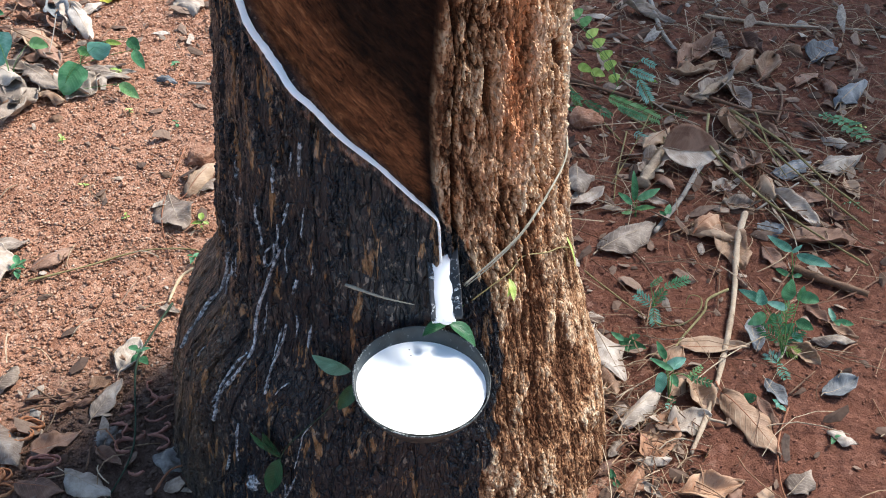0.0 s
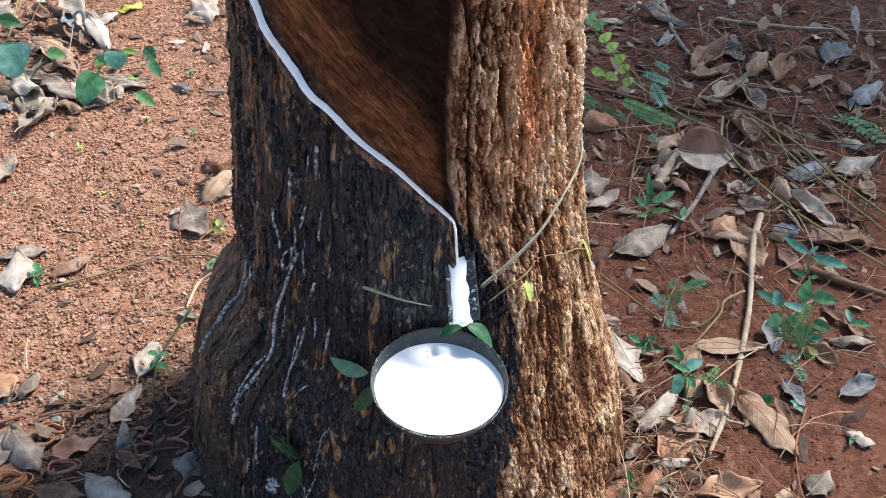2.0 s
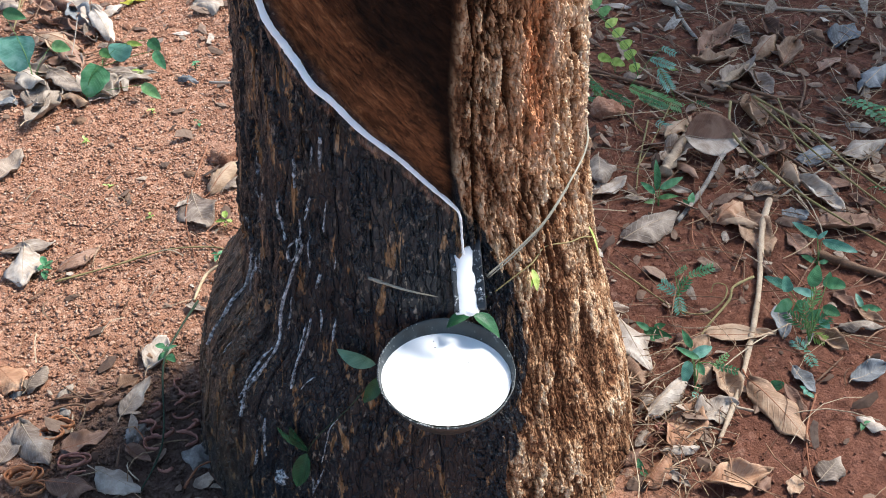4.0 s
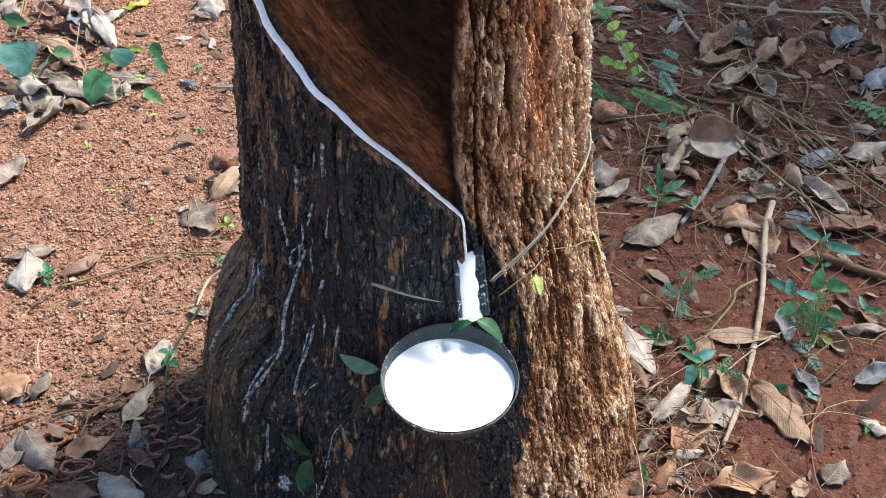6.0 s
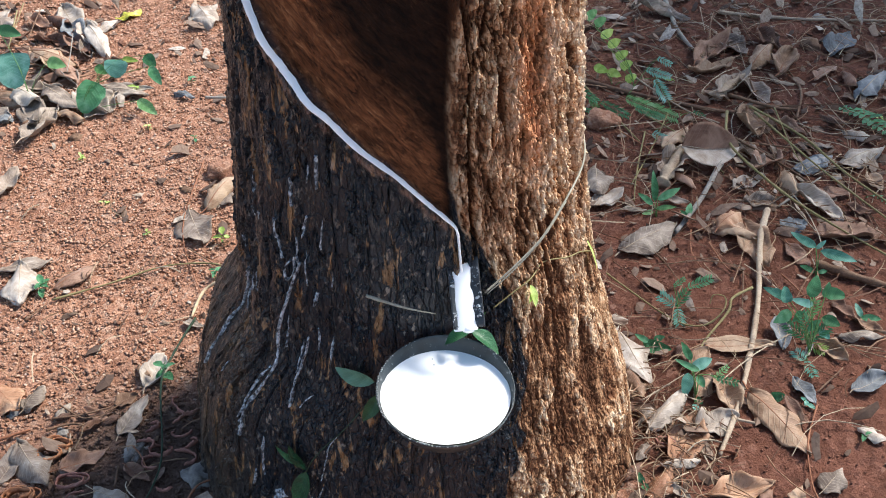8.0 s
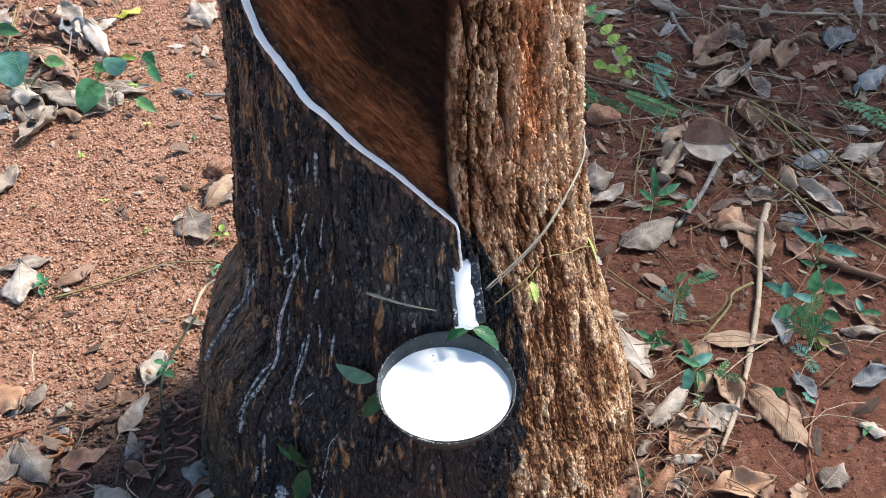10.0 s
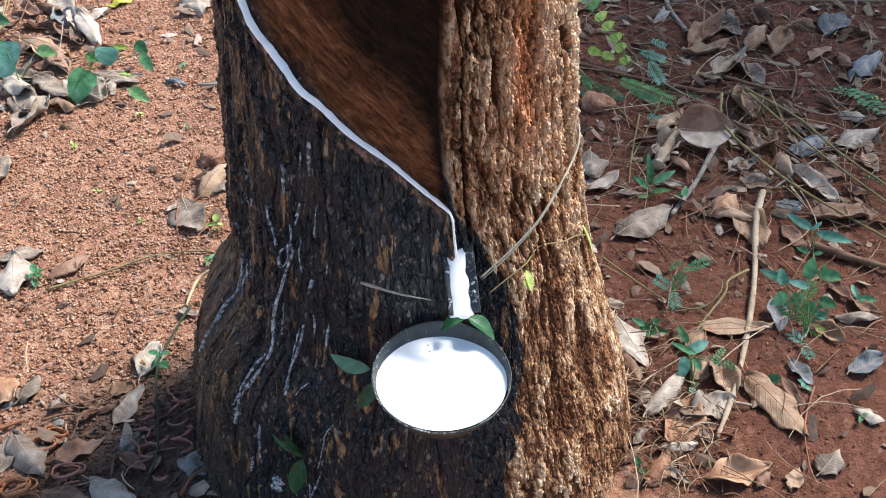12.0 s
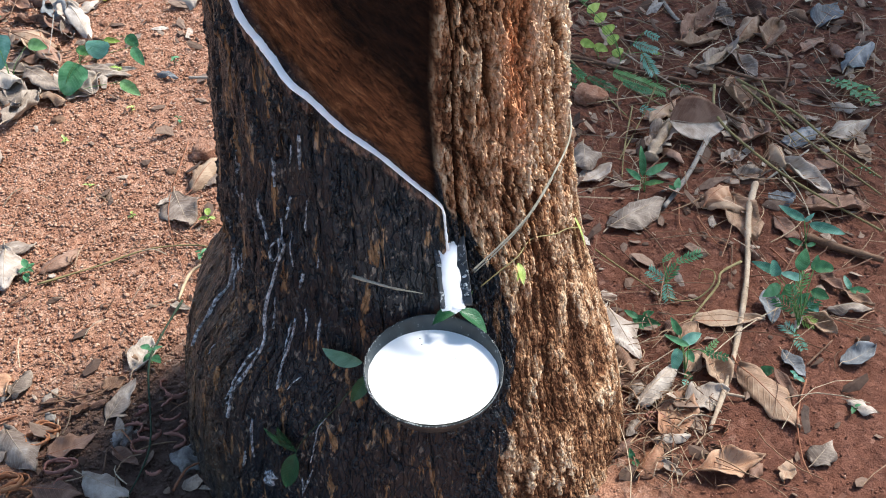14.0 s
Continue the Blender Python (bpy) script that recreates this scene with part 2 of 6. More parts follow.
def leaf_material(name, dark, mid, pale, spots=0.5, gloss=0.62, through=0.12):
    """Dead or living leaf: side veins off the midrib, blotches, specks; each leaf a little different."""
    n = Nodes(name)
    uv = n.add("ShaderNodeUVMap")
    sep = n.add("ShaderNodeSeparateXYZ")
    n.link(uv.outputs[0], sep.inputs[0])
    co = n.coords("Object")
    across = n.math("ABSOLUTE", n.math("SUBTRACT", sep.outputs[0], 0.5))
    ph = n.math("SUBTRACT", n.math("MULTIPLY", sep.outputs[1], 11.0), n.math("MULTIPLY", across, 5.0))
    vein = n.math("ABSOLUTE", n.math("SUBTRACT", n.math("FRACT", ph), 0.5))
    veins = n.ramp(vein, (0.0, 1.0), (0.09, 0.0))
    r = n.rand()
    blot, fine = n.noise(co, 34, 5, 0.6, 0.8), n.noise(co, 260, 5, 0.7)
    shift = n.math("ADD", blot, n.math("MULTIPLY", n.math("SUBTRACT", r, 0.5), 0.35))
    c = n.ramp(shift, (0.28, dark), (0.5, mid), (0.74, pale))
    c = n.mix(n.math("MULTIPLY", veins, 0.32), c, pale)
    c = n.mix(n.math("MULTIPLY", n.ramp(fine, (0.60, 0.0), (0.72, 1.0)), spots), c, tuple(v * 0.35 for v in dark))
    return n.done(c, gloss, n.math("ADD", n.math("MULTIPLY", veins, 0.8), n.math("ADD", fine, blot)), 0.0012, 0.6, 0.35, 0.0, through)


def wood_material(name, dark, mid, pale):
    n = Nodes(name)
    co = n.coords()
    f, g = n.noise(co, 300, 5, 0.7), n.noise(co, 30, 4, 0.6)
    c = n.mix(0.5, n.ramp(f, (0.3, dark), (0.55, mid), (0.8, pale)), n.ramp(g, (0.3, dark), (0.5, mid), (0.75, pale)))
    return n.done(c, 0.8, f, 0.001, 0.6, 0.25)


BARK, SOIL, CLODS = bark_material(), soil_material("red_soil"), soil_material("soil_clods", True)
LATEX, DRY_LATEX, CRUST, CUP, METAL = latex_material(), dry_latex_material(), crust_material(), cup_material(), metal_material()
LEAVES = {
    "pale": leaf_material("dead_leaf_pale", (0.17, 0.12, 0.09), (0.34, 0.27, 0.215), (0.52, 0.455, 0.395)),
    "grey": leaf_material("dead_leaf_grey", (0.12, 0.088, 0.068), (0.29, 0.232, 0.185), (0.50, 0.43, 0.36)),
    "slate": leaf_material("dead_leaf_slate", (0.075, 0.08, 0.088), (0.16, 0.172, 0.185), (0.30, 0.31, 0.32)),
    "tan": leaf_material("dead_leaf_tan", (0.16, 0.085, 0.05), (0.30, 0.185, 0.115), (0.44, 0.315, 0.215)),
    "orange": leaf_material("dead_leaf_orange", (0.20, 0.088, 0.045), (0.34, 0.175, 0.098), (0.46, 0.29, 0.185)),
    "brown": leaf_material("dead_leaf_brown", (0.10, 0.05, 0.034), (0.20, 0.105, 0.068), (0.33, 0.20, 0.14)),
    "green": leaf_material("green_leaf", (0.035, 0.13, 0.05), (0.08, 0.26, 0.115), (0.18, 0.40, 0.22), 0.15, 0.42, 0.3),
    "deep": leaf_material("dark_green_leaf", (0.006, 0.035, 0.014), (0.014, 0.075, 0.03), (0.04, 0.14, 0.06), 0.1, 0.3, 0.12),
    "pale_green": leaf_material("light_green_leaf", (0.07, 0.20, 0.06), (0.16, 0.36, 0.13), (0.32, 0.54, 0.26), 0.12, 0.42, 0.3),
    "teal": leaf_material("bluish_green_leaf", (0.06, 0.20, 0.14), (0.14, 0.35, 0.27), (0.28, 0.52, 0.44), 0.12, 0.4, 0.25),
    "lime": leaf_material("yellow_green_leaf", (0.26, 0.40, 0.07), (0.50, 0.66, 0.18), (0.70, 0.80, 0.40), 0.1, 0.45, 0.35),
    "yellow": leaf_material("yellow_leaf", (0.45, 0.42, 0.03), (0.68, 0.66, 0.10), (0.85, 0.83, 0.45), 0.05, 0.5, 0.3),
}
WOODS = {
    "pale": wood_material("weathered_twig", (0.16, 0.11, 0.08), (0.36, 0.28, 0.20), (0.55, 0.47, 0.37)),
    "brown": wood_material("brown_twig", (0.055, 0.03, 0.02), (0.15, 0.085, 0.052), (0.28, 0.18, 0.12)),
    "red": wood_material("reddish_twig", (0.12, 0.045, 0.025), (0.26, 0.11, 0.06), (0.40, 0.21, 0.13)),
    "grey": wood_material("grey_twig", (0.12, 0.105, 0.09), (0.26, 0.235, 0.205), (0.42, 0.39, 0.35)),
    "olive": wood_material("olive_stem", (0.10, 0.085, 0.035), (0.22, 0.185, 0.085), (0.36, 0.31, 0.17)),
    "dark": wood_material("dark_stem", (0.012, 0.022, 0.014), (0.028, 0.05, 0.03), (0.06, 0.09, 0.055)),
    "green": wood_material("green_stem", (0.04, 0.10, 0.03), (0.09, 0.20, 0.06), (0.2, 0.34, 0.13)),
    "cream": wood_material("cream_root", (0.28, 0.19, 0.11), (0.52, 0.40, 0.26), (0.68, 0.56, 0.40)),
    "shaving": wood_material("bark_shaving", (0.19, 0.078, 0.06), (0.37, 0.175, 0.135), (0.54, 0.32, 0.255)),
    "orange": wood_material("fresh_bark_shaving", (0.27, 0.10, 0.042), (0.44, 0.19, 0.092), (0.60, 0.34, 0.20)),
    "cord": wood_material("grey_cord", (0.15, 0.145, 0.115), (0.27, 0.26, 0.21), (0.40, 0.385, 0.32)),
}


# ---- helpers for meshes ----
def smooth(me):
    me.polygons.foreach_set("use_smooth", [True] * len(me.polygons))
    return me


def part(name, bm, material, parent, label=""):
    me = bpy.data.meshes.new(name)
    bm.to_mesh(me)
    bm.free()
    smooth(me).materials.append(material)
    ob = new(name, me)
    ob.parent = parent
    return tagged(ob, label)


def sheet(name, pts, material, uv=None, attrs=None, wrap=False):
    """A mesh from a grid of places, rows x columns x 3."""
    rows, cols = pts.shape[:2]
    me = bpy.data.meshes.new(name)
    i = np.arange(rows * cols).reshape(rows, cols)
    j = np.roll(i, -1, 1) if wrap else i[:, 1:]
    k = i if wrap else i[:, :-1]
    q = np.stack([k[:-1], j[:-1], j[1:], k[1:]], -1).reshape(-1, 4)
    me.vertices.add(rows * cols)
    me.vertices.foreach_set("co", pts.reshape(-1).astype(np.float32))
    me.loops.add(q.size)
    me.loops.foreach_set("vertex_index", q.reshape(-1).astype(np.int32))
    me.polygons.add(len(q))
    me.polygons.foreach_set("loop_start", np.arange(0, q.size, 4, dtype=np.int32))
    me.update(calc_edges=True)
    for key, v in (attrs or {}).items():
        me.attributes.new(key, "FLOAT", "POINT").data.foreach_set("value", v.reshape(-1).astype(np.float32))
    if uv is not None:
        me.uv_layers.new(name="UVMap").data.foreach_set("uv", uv.reshape(-1, 2)[q.reshape(-1)].reshape(-1).astype(np.float32))
    smooth(me).materials.append(material)
    me.validate()
    return me


def hash2(i, j, seed):
    h = (i.astype(np.int64) * 374761393 + j.astype(np.int64) * 668265263 + seed * 1274126177) & 0xFFFFFFFF
    h = ((h ^ (h >> 13)) * 1274126177) & 0xFFFFFFFF
    h = ((h ^ (h >> 16)) * 2246822519) & 0xFFFFFFFF
    return ((h ^ (h >> 15)) & 0xFFFFFF) / float(0x1000000)


def lattice(x, y, seed=0):
    """Smooth value noise, 0 to 1."""
    i, j = np.floor(x), np.floor(y)
    u, v = x - i, y - j
    u, v = u * u * (3 - 2 * u), v * v * (3 - 2 * v)
    a, b, c, d = hash2(i, j, seed), hash2(i + 1, j, seed), hash2(i, j + 1, seed), hash2(i + 1, j + 1, seed)
    return (a * (1 - u) + b * u) * (1 - v) + (c * (1 - u) + d * u) * v


def fractal(x, y, seed=0, octaves=4, gain=0.5):
    total, amp, norm = 0, 1, 0
    for o in range(octaves):
        total = total + amp * lattice(x * 2 ** o, y * 2 ** o, seed + o)
        norm += amp
        amp *= gain
    return total / norm


def cells(x, y, seed=0, full=False):
    """Cellular noise: distance to the nearest point, the gap to the second nearest, the cell's random value, and the way from its point."""
    i, j = np.floor(x), np.floor(y)
    d1, d2, val = np.full(x.shape, 9.0), np.full(x.shape, 9.0), np.zeros(x.shape)
    wx, wy = np.zeros(x.shape), np.zeros(x.shape)
    for di in (-1, 0, 1):
        for dj in (-1, 0, 1):
            px, py = i + di + hash2(i + di, j + dj, seed), j + dj + hash2(i + di, j + dj, seed + 7)
            d = np.hypot(x - px, y - py)
            v = hash2(i + di, j + dj, seed + 13)
            near = d < d1
            d2 = np.where(near, d1, np.minimum(d2, d))
            wx, wy = np.where(near, x - px, wx), np.where(near, y - py, wy)
            val, d1 = np.where(near, v, val), np.where(near, d, d1)
    return (d1, d2 - d1, val, wx, wy) if full else (d1, d2 - d1, val)


def step(x, lo, hi):
    t = np.clip((x - lo) / (hi - lo), 0, 1)
    return t * t * (3 - 2 * t)


def tube(name, pts, radius, material, parent=None, taper=0.35, sides=7, rough=0.25, label="", seed=0):
    """A twig, stem or cord: a round, slightly knobbly tube that glides through the places given."""
    rnd = random.Random(seed + len(pts) * 17 + int(abs(pts[0][0]) * 1e4))
    P = [Vector(p) for p in pts]
    path = []
    for a in range(len(P) - 1):
        p0, p1, p2, p3 = P[max(a - 1, 0)], P[a], P[a + 1], P[min(a + 2, len(P) - 1)]
        for k in range(6):
            t = k / 6
            path.append(0.5 * ((2 * p1) + (p2 - p0) * t + (2 * p0 - 5 * p1 + 4 * p2 - p3) * t * t + (3 * p1 - p0 - 3 * p2 + p3) * t ** 3))
    path.append(P[-1])
    grid = np.zeros((len(path) + 2, sides, 3))
    for a, p in enumerate(path):
        way = (path[min(a + 1, len(path) - 1)] - path[max(a - 1, 0)]).normalized()
        side = way.cross(Vector((0, 0, 1)))
        side = side.normalized() if side.length > 1e-4 else Vector((1, 0, 0))
        up = side.cross(way)
        f = a / (len(path) - 1)
        r = radius * (1 - taper * f) * (1 + rough * (rnd.random() - 0.5))
        for s in range(sides):
            w = 2 * math.pi * s / sides
            grid[a + 1, s] = p + (side * math.cos(w) + up * math.sin(w)) * r * (1 + rough * 0.5 * (rnd.random() - 0.5))
    grid[0], grid[-1] = path[0], path[-1]
    ob = new(name, sheet(name, grid, material, wrap=True))
    ob.parent = parent
    return tagged(ob, label)


def thing(name, label, category, group="", at=(0, 0, 0)):
    ob = tagged(new(name), label, category, group)
    ob.empty_display_size = 0.02
    ob.location = at
    return ob


# ---- ground ----
def ground_height(x, y):
    x, y = np.asarray(x, float), np.asarray(y, float)
    h = 0.030 * (fractal(x * 2.2 + 9, y * 2.2 + 3, 5, 3) - 0.5) + 0.010 * (fractal(x * 14, y * 14, 8, 3) - 0.5)
    return h * step(np.hypot(x, y) * -1, -6, -2.5)


def height(x, y):
    return float(ground_height(np.array([x]), np.array([y]))[0])


def build_ground():
    # fine near the tree, coarser outwards to the horizon, in one sheet
    def axis(lo, hi, fine):
        mid = np.arange(lo, hi + fine / 2, fine)
        out = np.array([0.03, 0.08, 0.2, 0.5, 1, 2.2, 5, 12, 30, 80, 200, 600, 2000])
        return np.concatenate([lo - out[::-1], mid, hi + out])
    x, y = np.meshgrid(axis(-1.25, 1.25, 0.006), axis(-0.5, 1.7, 0.006))
    near = step(-np.maximum(np.abs(x) - 1.2, 0) - np.maximum(np.abs(y - 0.6) - 1.05, 0), -0.1, 0)
    z = ground_height(x, y)
    d1, gap, v = cells(x * 95, y * 95, 3)
    z = z + near * (0.0055 * v * np.clip(1 - d1 * 1.1, 0, 1) + 0.004 * (fractal(x * 120, y * 120, 11, 2) - 0.5))
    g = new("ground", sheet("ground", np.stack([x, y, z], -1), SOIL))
    tagged(g, "red laterite soil, crumbly and dry, littered with leaves", "ground", kind="structure")


def build_clods():
    """Loose crumbs of soil, too many to count, in one object."""
    rng = np.random.default_rng(4)
    base = bmesh.new()
    bmesh.ops.create_cube(base, size=1.35)
    bmesh.ops.triangulate(base, faces=base.faces[:])
    bv = np.array([v.co[:] for v in base.verts])
    bf = np.array([[v.index for v in f.verts] for f in base.faces])
    base.free()
    n = 190000
    x, y = np.where(rng.uniform(0, 1, n) < 0.68, rng.uniform(-1.0, -0.18, n), rng.uniform(0.1, 1.1, n)), rng.uniform(-0.35, 1.4, n)
    keep = rng.uniform(0, 1, n) < np.where(x < 0, 1.1, 0.5) * (0.35 + 1.1 * fractal(x * 5, y * 5, 21, 3))
    keep &= np.hypot((x + 0.03) / 0.26, (y + 0.05) / 0.24) > 1
    x, y = x[keep], y[keep]
    n = len(x)
    r = 0.0009 + 0.0028 * rng.uniform(0, 1, n) ** 3.0
    r = r * np.where(x > 0.05, 0.72, 1.0)
    r = np.where(rng.uniform(0, 1, n) < 0.01, r * 1.8, r)
    wob = rng.uniform(0.45, 1.25, (n, len(bv), 1))
    turn = rng.uniform(0, 6.28, n)
    c, s = np.cos(turn)[:, None], np.sin(turn)[:, None]
    sc = np.stack([rng.uniform(0.8, 1.4, n), rng.uniform(0.7, 1.1, n), rng.uniform(0.35, 0.65, n)], -1)[:, None, :]
    v = bv[None] * wob * sc * r[:, None, None]
    v = np.stack([v[..., 0] * c - v[..., 1] * s, v[..., 0] * s + v[..., 1] * c, v[..., 2]], -1)
    v[..., 0] += x[:, None]
    v[..., 1] += y[:, None]
    v[..., 2] += (ground_height(x, y) + r * 0.55)[:, None] + 0.001
    f = (bf[None] + (np.arange(n) * len(bv))[:, None, None]).reshape(-1, 3)
    me = bpy.data.meshes.new("soil_crumbs")
    me.vertices.add(n * len(bv))
    me.vertices.foreach_set("co", v.reshape(-1).astype(np.float32))
    me.loops.add(f.size)
    me.loops.foreach_set("vertex_index", f.reshape(-1).astype(np.int32))
    me.polygons.add(len(f))
    me.polygons.foreach_set("loop_start", np.arange(0, f.size, 3, dtype=np.int32))
    me.update(calc_edges=True)
    me.materials.append(CLODS)
    tagged(new("soil_crumbs", me), "loose crumbs of dry red laterite soil", "soil", kind="stuff")


build_ground()
build_clods()


# ---- the tree ----
AXIS_Y = -0.05


def outline(z):
    """Half widths of the trunk towards -x and +x and its depth towards the front, by height."""
    hs = (-0.30, -0.07, 0.02, 0.10, 0.158, 0.204, 0.239, 0.273, 0.30, 0.352, 0.45, 0.575, 1.0, 3.0)
    lo = np.interp(z, hs, (-0.345, -0.318, -0.308, -0.299, -0.288, -0.275, -0.254, -0.232, -0.227, -0.225, -0.219, -0.212, -0.195, -0.06))
    hi = np.interp(z, hs, (0.30, 0.268, 0.25, 0.231, 0.212, 0.197, 0.186, 0.177, 0.171, 0.162, 0.146, 0.134, 0.12, 0.0))
    c, a = (lo + hi) / 2, (hi - lo) / 2
    # the swelling at the foot of one side does not reach round to the front
    b = np.interp(z, (-0.3, 0.0, 0.2, 0.3, 0.45, 0.6, 1.0, 3.0), (0.29, 0.268, 0.238, 0.214, 0.195, 0.186, 0.172, 0.03))
    return c, a, b


def on_trunk(th, z, out=0.0):
    """The place on the smooth trunk at an angle from the front (radians, towards +x) and a height, moved outwards."""
    c, a, b = outline(z)
    return np.stack([c + (a + out) * np.sin(th), AXIS_Y - (b + out) * np.cos(th), z + 0 * th], -1)


def cut_height(th):
    """The height of the tapping cut, which climbs round the trunk away from the spout."""
    return 0.003 + np.interp(th, (-1.2, -0.836, -0.683, -0.624, -0.572, -0.439, -0.32, -0.181, -0.043, 0.12, 0.272), (0.71, 0.639, 0.611, 0.597, 0.587, 0.574, 0.551, 0.528, 0.510, 0.479, 0.449))


def trunk_fields(th, z):
    """How far the bark stands out, and the masks of its surfaces, over angle and height."""
    s = th * 0.2
    ws = s + 0.006 * (fractal(s * 40, z * 22, 31, 3) - 0.5)
    wz = z + 0.012 * (fractal(s * 45, z * 30, 41, 3) - 0.5)
    d1, gap, plate = cells(ws * 62, wz * 24, 51)
    e1, egap, flake = cells(ws * 150, wz * 75, 61)
    fiss = np.abs(fractal(ws * 46, wz * 7.5, 71, 3) - 0.5) * 2
    fine = fractal(s * 420, z * 300, 81, 3)
    right = step(th, 0.22, 0.34)
    n1 = fractal(ws * 62, wz * 21, 171, 5, 0.62)
    terr = 0.72 * n1 + 0.28 * flake
    terr = 0.35 * terr + 0.65 * (np.floor(terr * 11) + step(terr * 11 - np.floor(terr * 11), 0.0, 0.35)) / 11
    fl = fractal(ws * 230, wz * 95, 181, 3, 0.6)
    chips = 0.021 * (terr - 0.5) + 0.0042 * (np.abs(fl - 0.5) * 2 - 0.3)
    rough = 0.0070 * (step(fiss, 0.0, 0.16) - 1) + 0.0052 * (plate - 0.5) * step(gap, 0.02, 0.16) + 0.0030 * (flake - 0.5) * step(egap, 0.0, 0.14)
    rough = rough - 0.0035 * (1 - step(gap, 0.0, 0.10)) - 0.0016 * (1 - step(egap, 0, 0.08)) + 0.0016 * (fine - 0.5)
    crease = lambda f, w: np.exp(-((f - 0.5) / w) ** 2)
    # deep upright fissures between flaky ridges, thin ragged flakes on them
    c1 = crease(fractal(ws * 34, wz * 5, 201, 3), 0.045) * step(fractal(s * 22, z * 8, 311, 2), 0.36, 0.52)
    low = 1 - step(z, 0.26, 0.46)
    c1 = c1 * (1 - 0.65 * low)
    c2 = crease(fractal(ws * 96, wz * 26, 211, 4), 0.034)
    c3 = crease(fractal(ws * 210, wz * 80, 221, 3), 0.05)
    fs = ws + 0.0065 * (fractal(s * 190, z * 150, 361, 3, 0.6) - 0.5)
    fz = wz + 0.016 * (fractal(s * 150, z * 120, 371, 3, 0.6) - 0.5)
    _, fgap, fv, fx, fy = cells(fs * 120, fz * 42, 231, True)
    _, g2, v2, x2, y2 = cells(fs * 270, fz * 105, 241, True)
    na = fractal(fs * 74 + 0.7 * fv, fz * 17 + 0.4 * fv, 321, 5, 0.62)
    na = 0.4 * na + 0.6 * (np.floor(na * 12) + step(na * 12 - np.floor(na * 12), 0.0, 0.3)) / 12
    nb = fractal(ws * 330, wz * 80, 331, 3, 0.6)
    shred = 1 - 2 * np.abs(nb - 0.5)
    flakes = 0.0190 * (na - 0.5) + 0.0014 * (shred - 0.65) + 0.0018 * (v2 - 0.5) + 0.0036 * (fv - 0.5) - 0.0007 * (1 - step(g2, 0.0, 0.16)) - 0.0020 * (1 - step(fgap, 0.0, 0.12))
    flakes = flakes - 0.0105 * c1 - 0.0056 * c2 - 0.0022 * c3
    flakes = flakes * (0.46 + 0.54 * step(z, 0.24, 0.46))
    rough = 0.10 * rough + 0.15 * chips + flakes
    # long shallow ridges on the dark side
    ridg = 0.0070 * (fractal(ws * 36 + 3, wz * 5, 91, 3) - 0.5) + 0.0016 * (plate - 0.5) * step(gap, 0.02, 0.2)
    scab = step(fractal(ws * 62, wz * 15, 341, 4, 0.6), 0.52, 0.58)
    ridg = ridg - 0.0026 * (1 - step(fiss, 0.0, 0.10)) + 0.0008 * (fine - 0.5) + (0.06 + 0.34 * scab) * flakes + 0.0014 * scab
    left = step(-th, 0.55, 0.9)
    d = rough * right + ridg * (1 - right) * (1 + 0.6 * left)
    # big swells
    d = d + 0.008 * (fractal(th * 2.1 + 5, z * 5.5, 101, 2) - 0.5)
    # the tapped panel: bark shaved away above the cut, up to a vertical line
    above = z - cut_height(th)
    edge_r = 0.27 + 0.05 * (fractal(z * 9, z * 0 + 2.0, 111, 3) - 0.5)
    panel = step(above, -0.001, 0.005) * step(edge_r - th, -0.012, 0.03)
    along, across = s * 0.72 - z * 0.69, s * 0.69 + z * 0.72
    floor_ = 0.0022 * (fractal(along * 55, across * 230, 121, 4, 0.6) - 0.5) + 0.0014 * (fractal(s * 160, z * 150, 123, 3) - 0.5) + 0.004 * (fractal(th * 4, z * 12, 131, 2) - 0.5)
    depth = -0.010 - 0.004 * step(above, 0.0, 0.2)
    d = d * (1 - panel) + (floor_ + depth) * panel
    # a lip of bark under the cut and a thickened, healed edge beside the panel
    d = d + 0.004 * np.exp(-((above + 0.008) / 0.008) ** 2) * step(0.3 - th, 0, 0.05)
    d = d + 0.005 * np.exp(-((th - edge_r - 0.06) / 0.05) ** 2) * step(above, 0, 0.04)
    lim = 0.33 + np.interp(z, (0.0, 0.15, 0.28, 0.36, 0.43, 0.5), (0.05, 0.16, 0.30, 0.22, 0.06, -0.1)) + 0.16 * (fractal(th * 9, z * 26, 141, 4) - 0.5)
    black = step(lim - th, -0.03, 0.06) * (1 - 0.2 * step(-th, 0.75, 1.1) * step(0.3 - z, 0, 0.1))
    black = black * (1 - 0.38 * step(above, -0.05, -0.012) * step(th, -0.7, -0.4))
    red = np.exp(-((th - 0.74) / 0.13) ** 2) * step(z, 0.42, 0.54)
    # mask of the painted sunlight, strongest high on the sunward side
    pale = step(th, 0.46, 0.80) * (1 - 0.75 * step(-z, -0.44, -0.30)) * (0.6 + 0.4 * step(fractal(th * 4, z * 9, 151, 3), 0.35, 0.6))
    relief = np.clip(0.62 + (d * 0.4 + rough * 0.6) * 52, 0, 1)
    lip = np.exp(-((above + 0.0085) / 0.0045) ** 2) * step(0.26 - th, 0, 0.03) * step(fractal(th * 30, z * 60, 351, 3), 0.36, 0.56)
    # cracks lower the plate tone too, deepening the painted crevice shade
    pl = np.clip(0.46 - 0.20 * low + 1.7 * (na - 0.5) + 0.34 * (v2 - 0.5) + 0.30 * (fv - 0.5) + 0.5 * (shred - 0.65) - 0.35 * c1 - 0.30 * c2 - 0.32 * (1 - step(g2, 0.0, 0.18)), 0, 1)
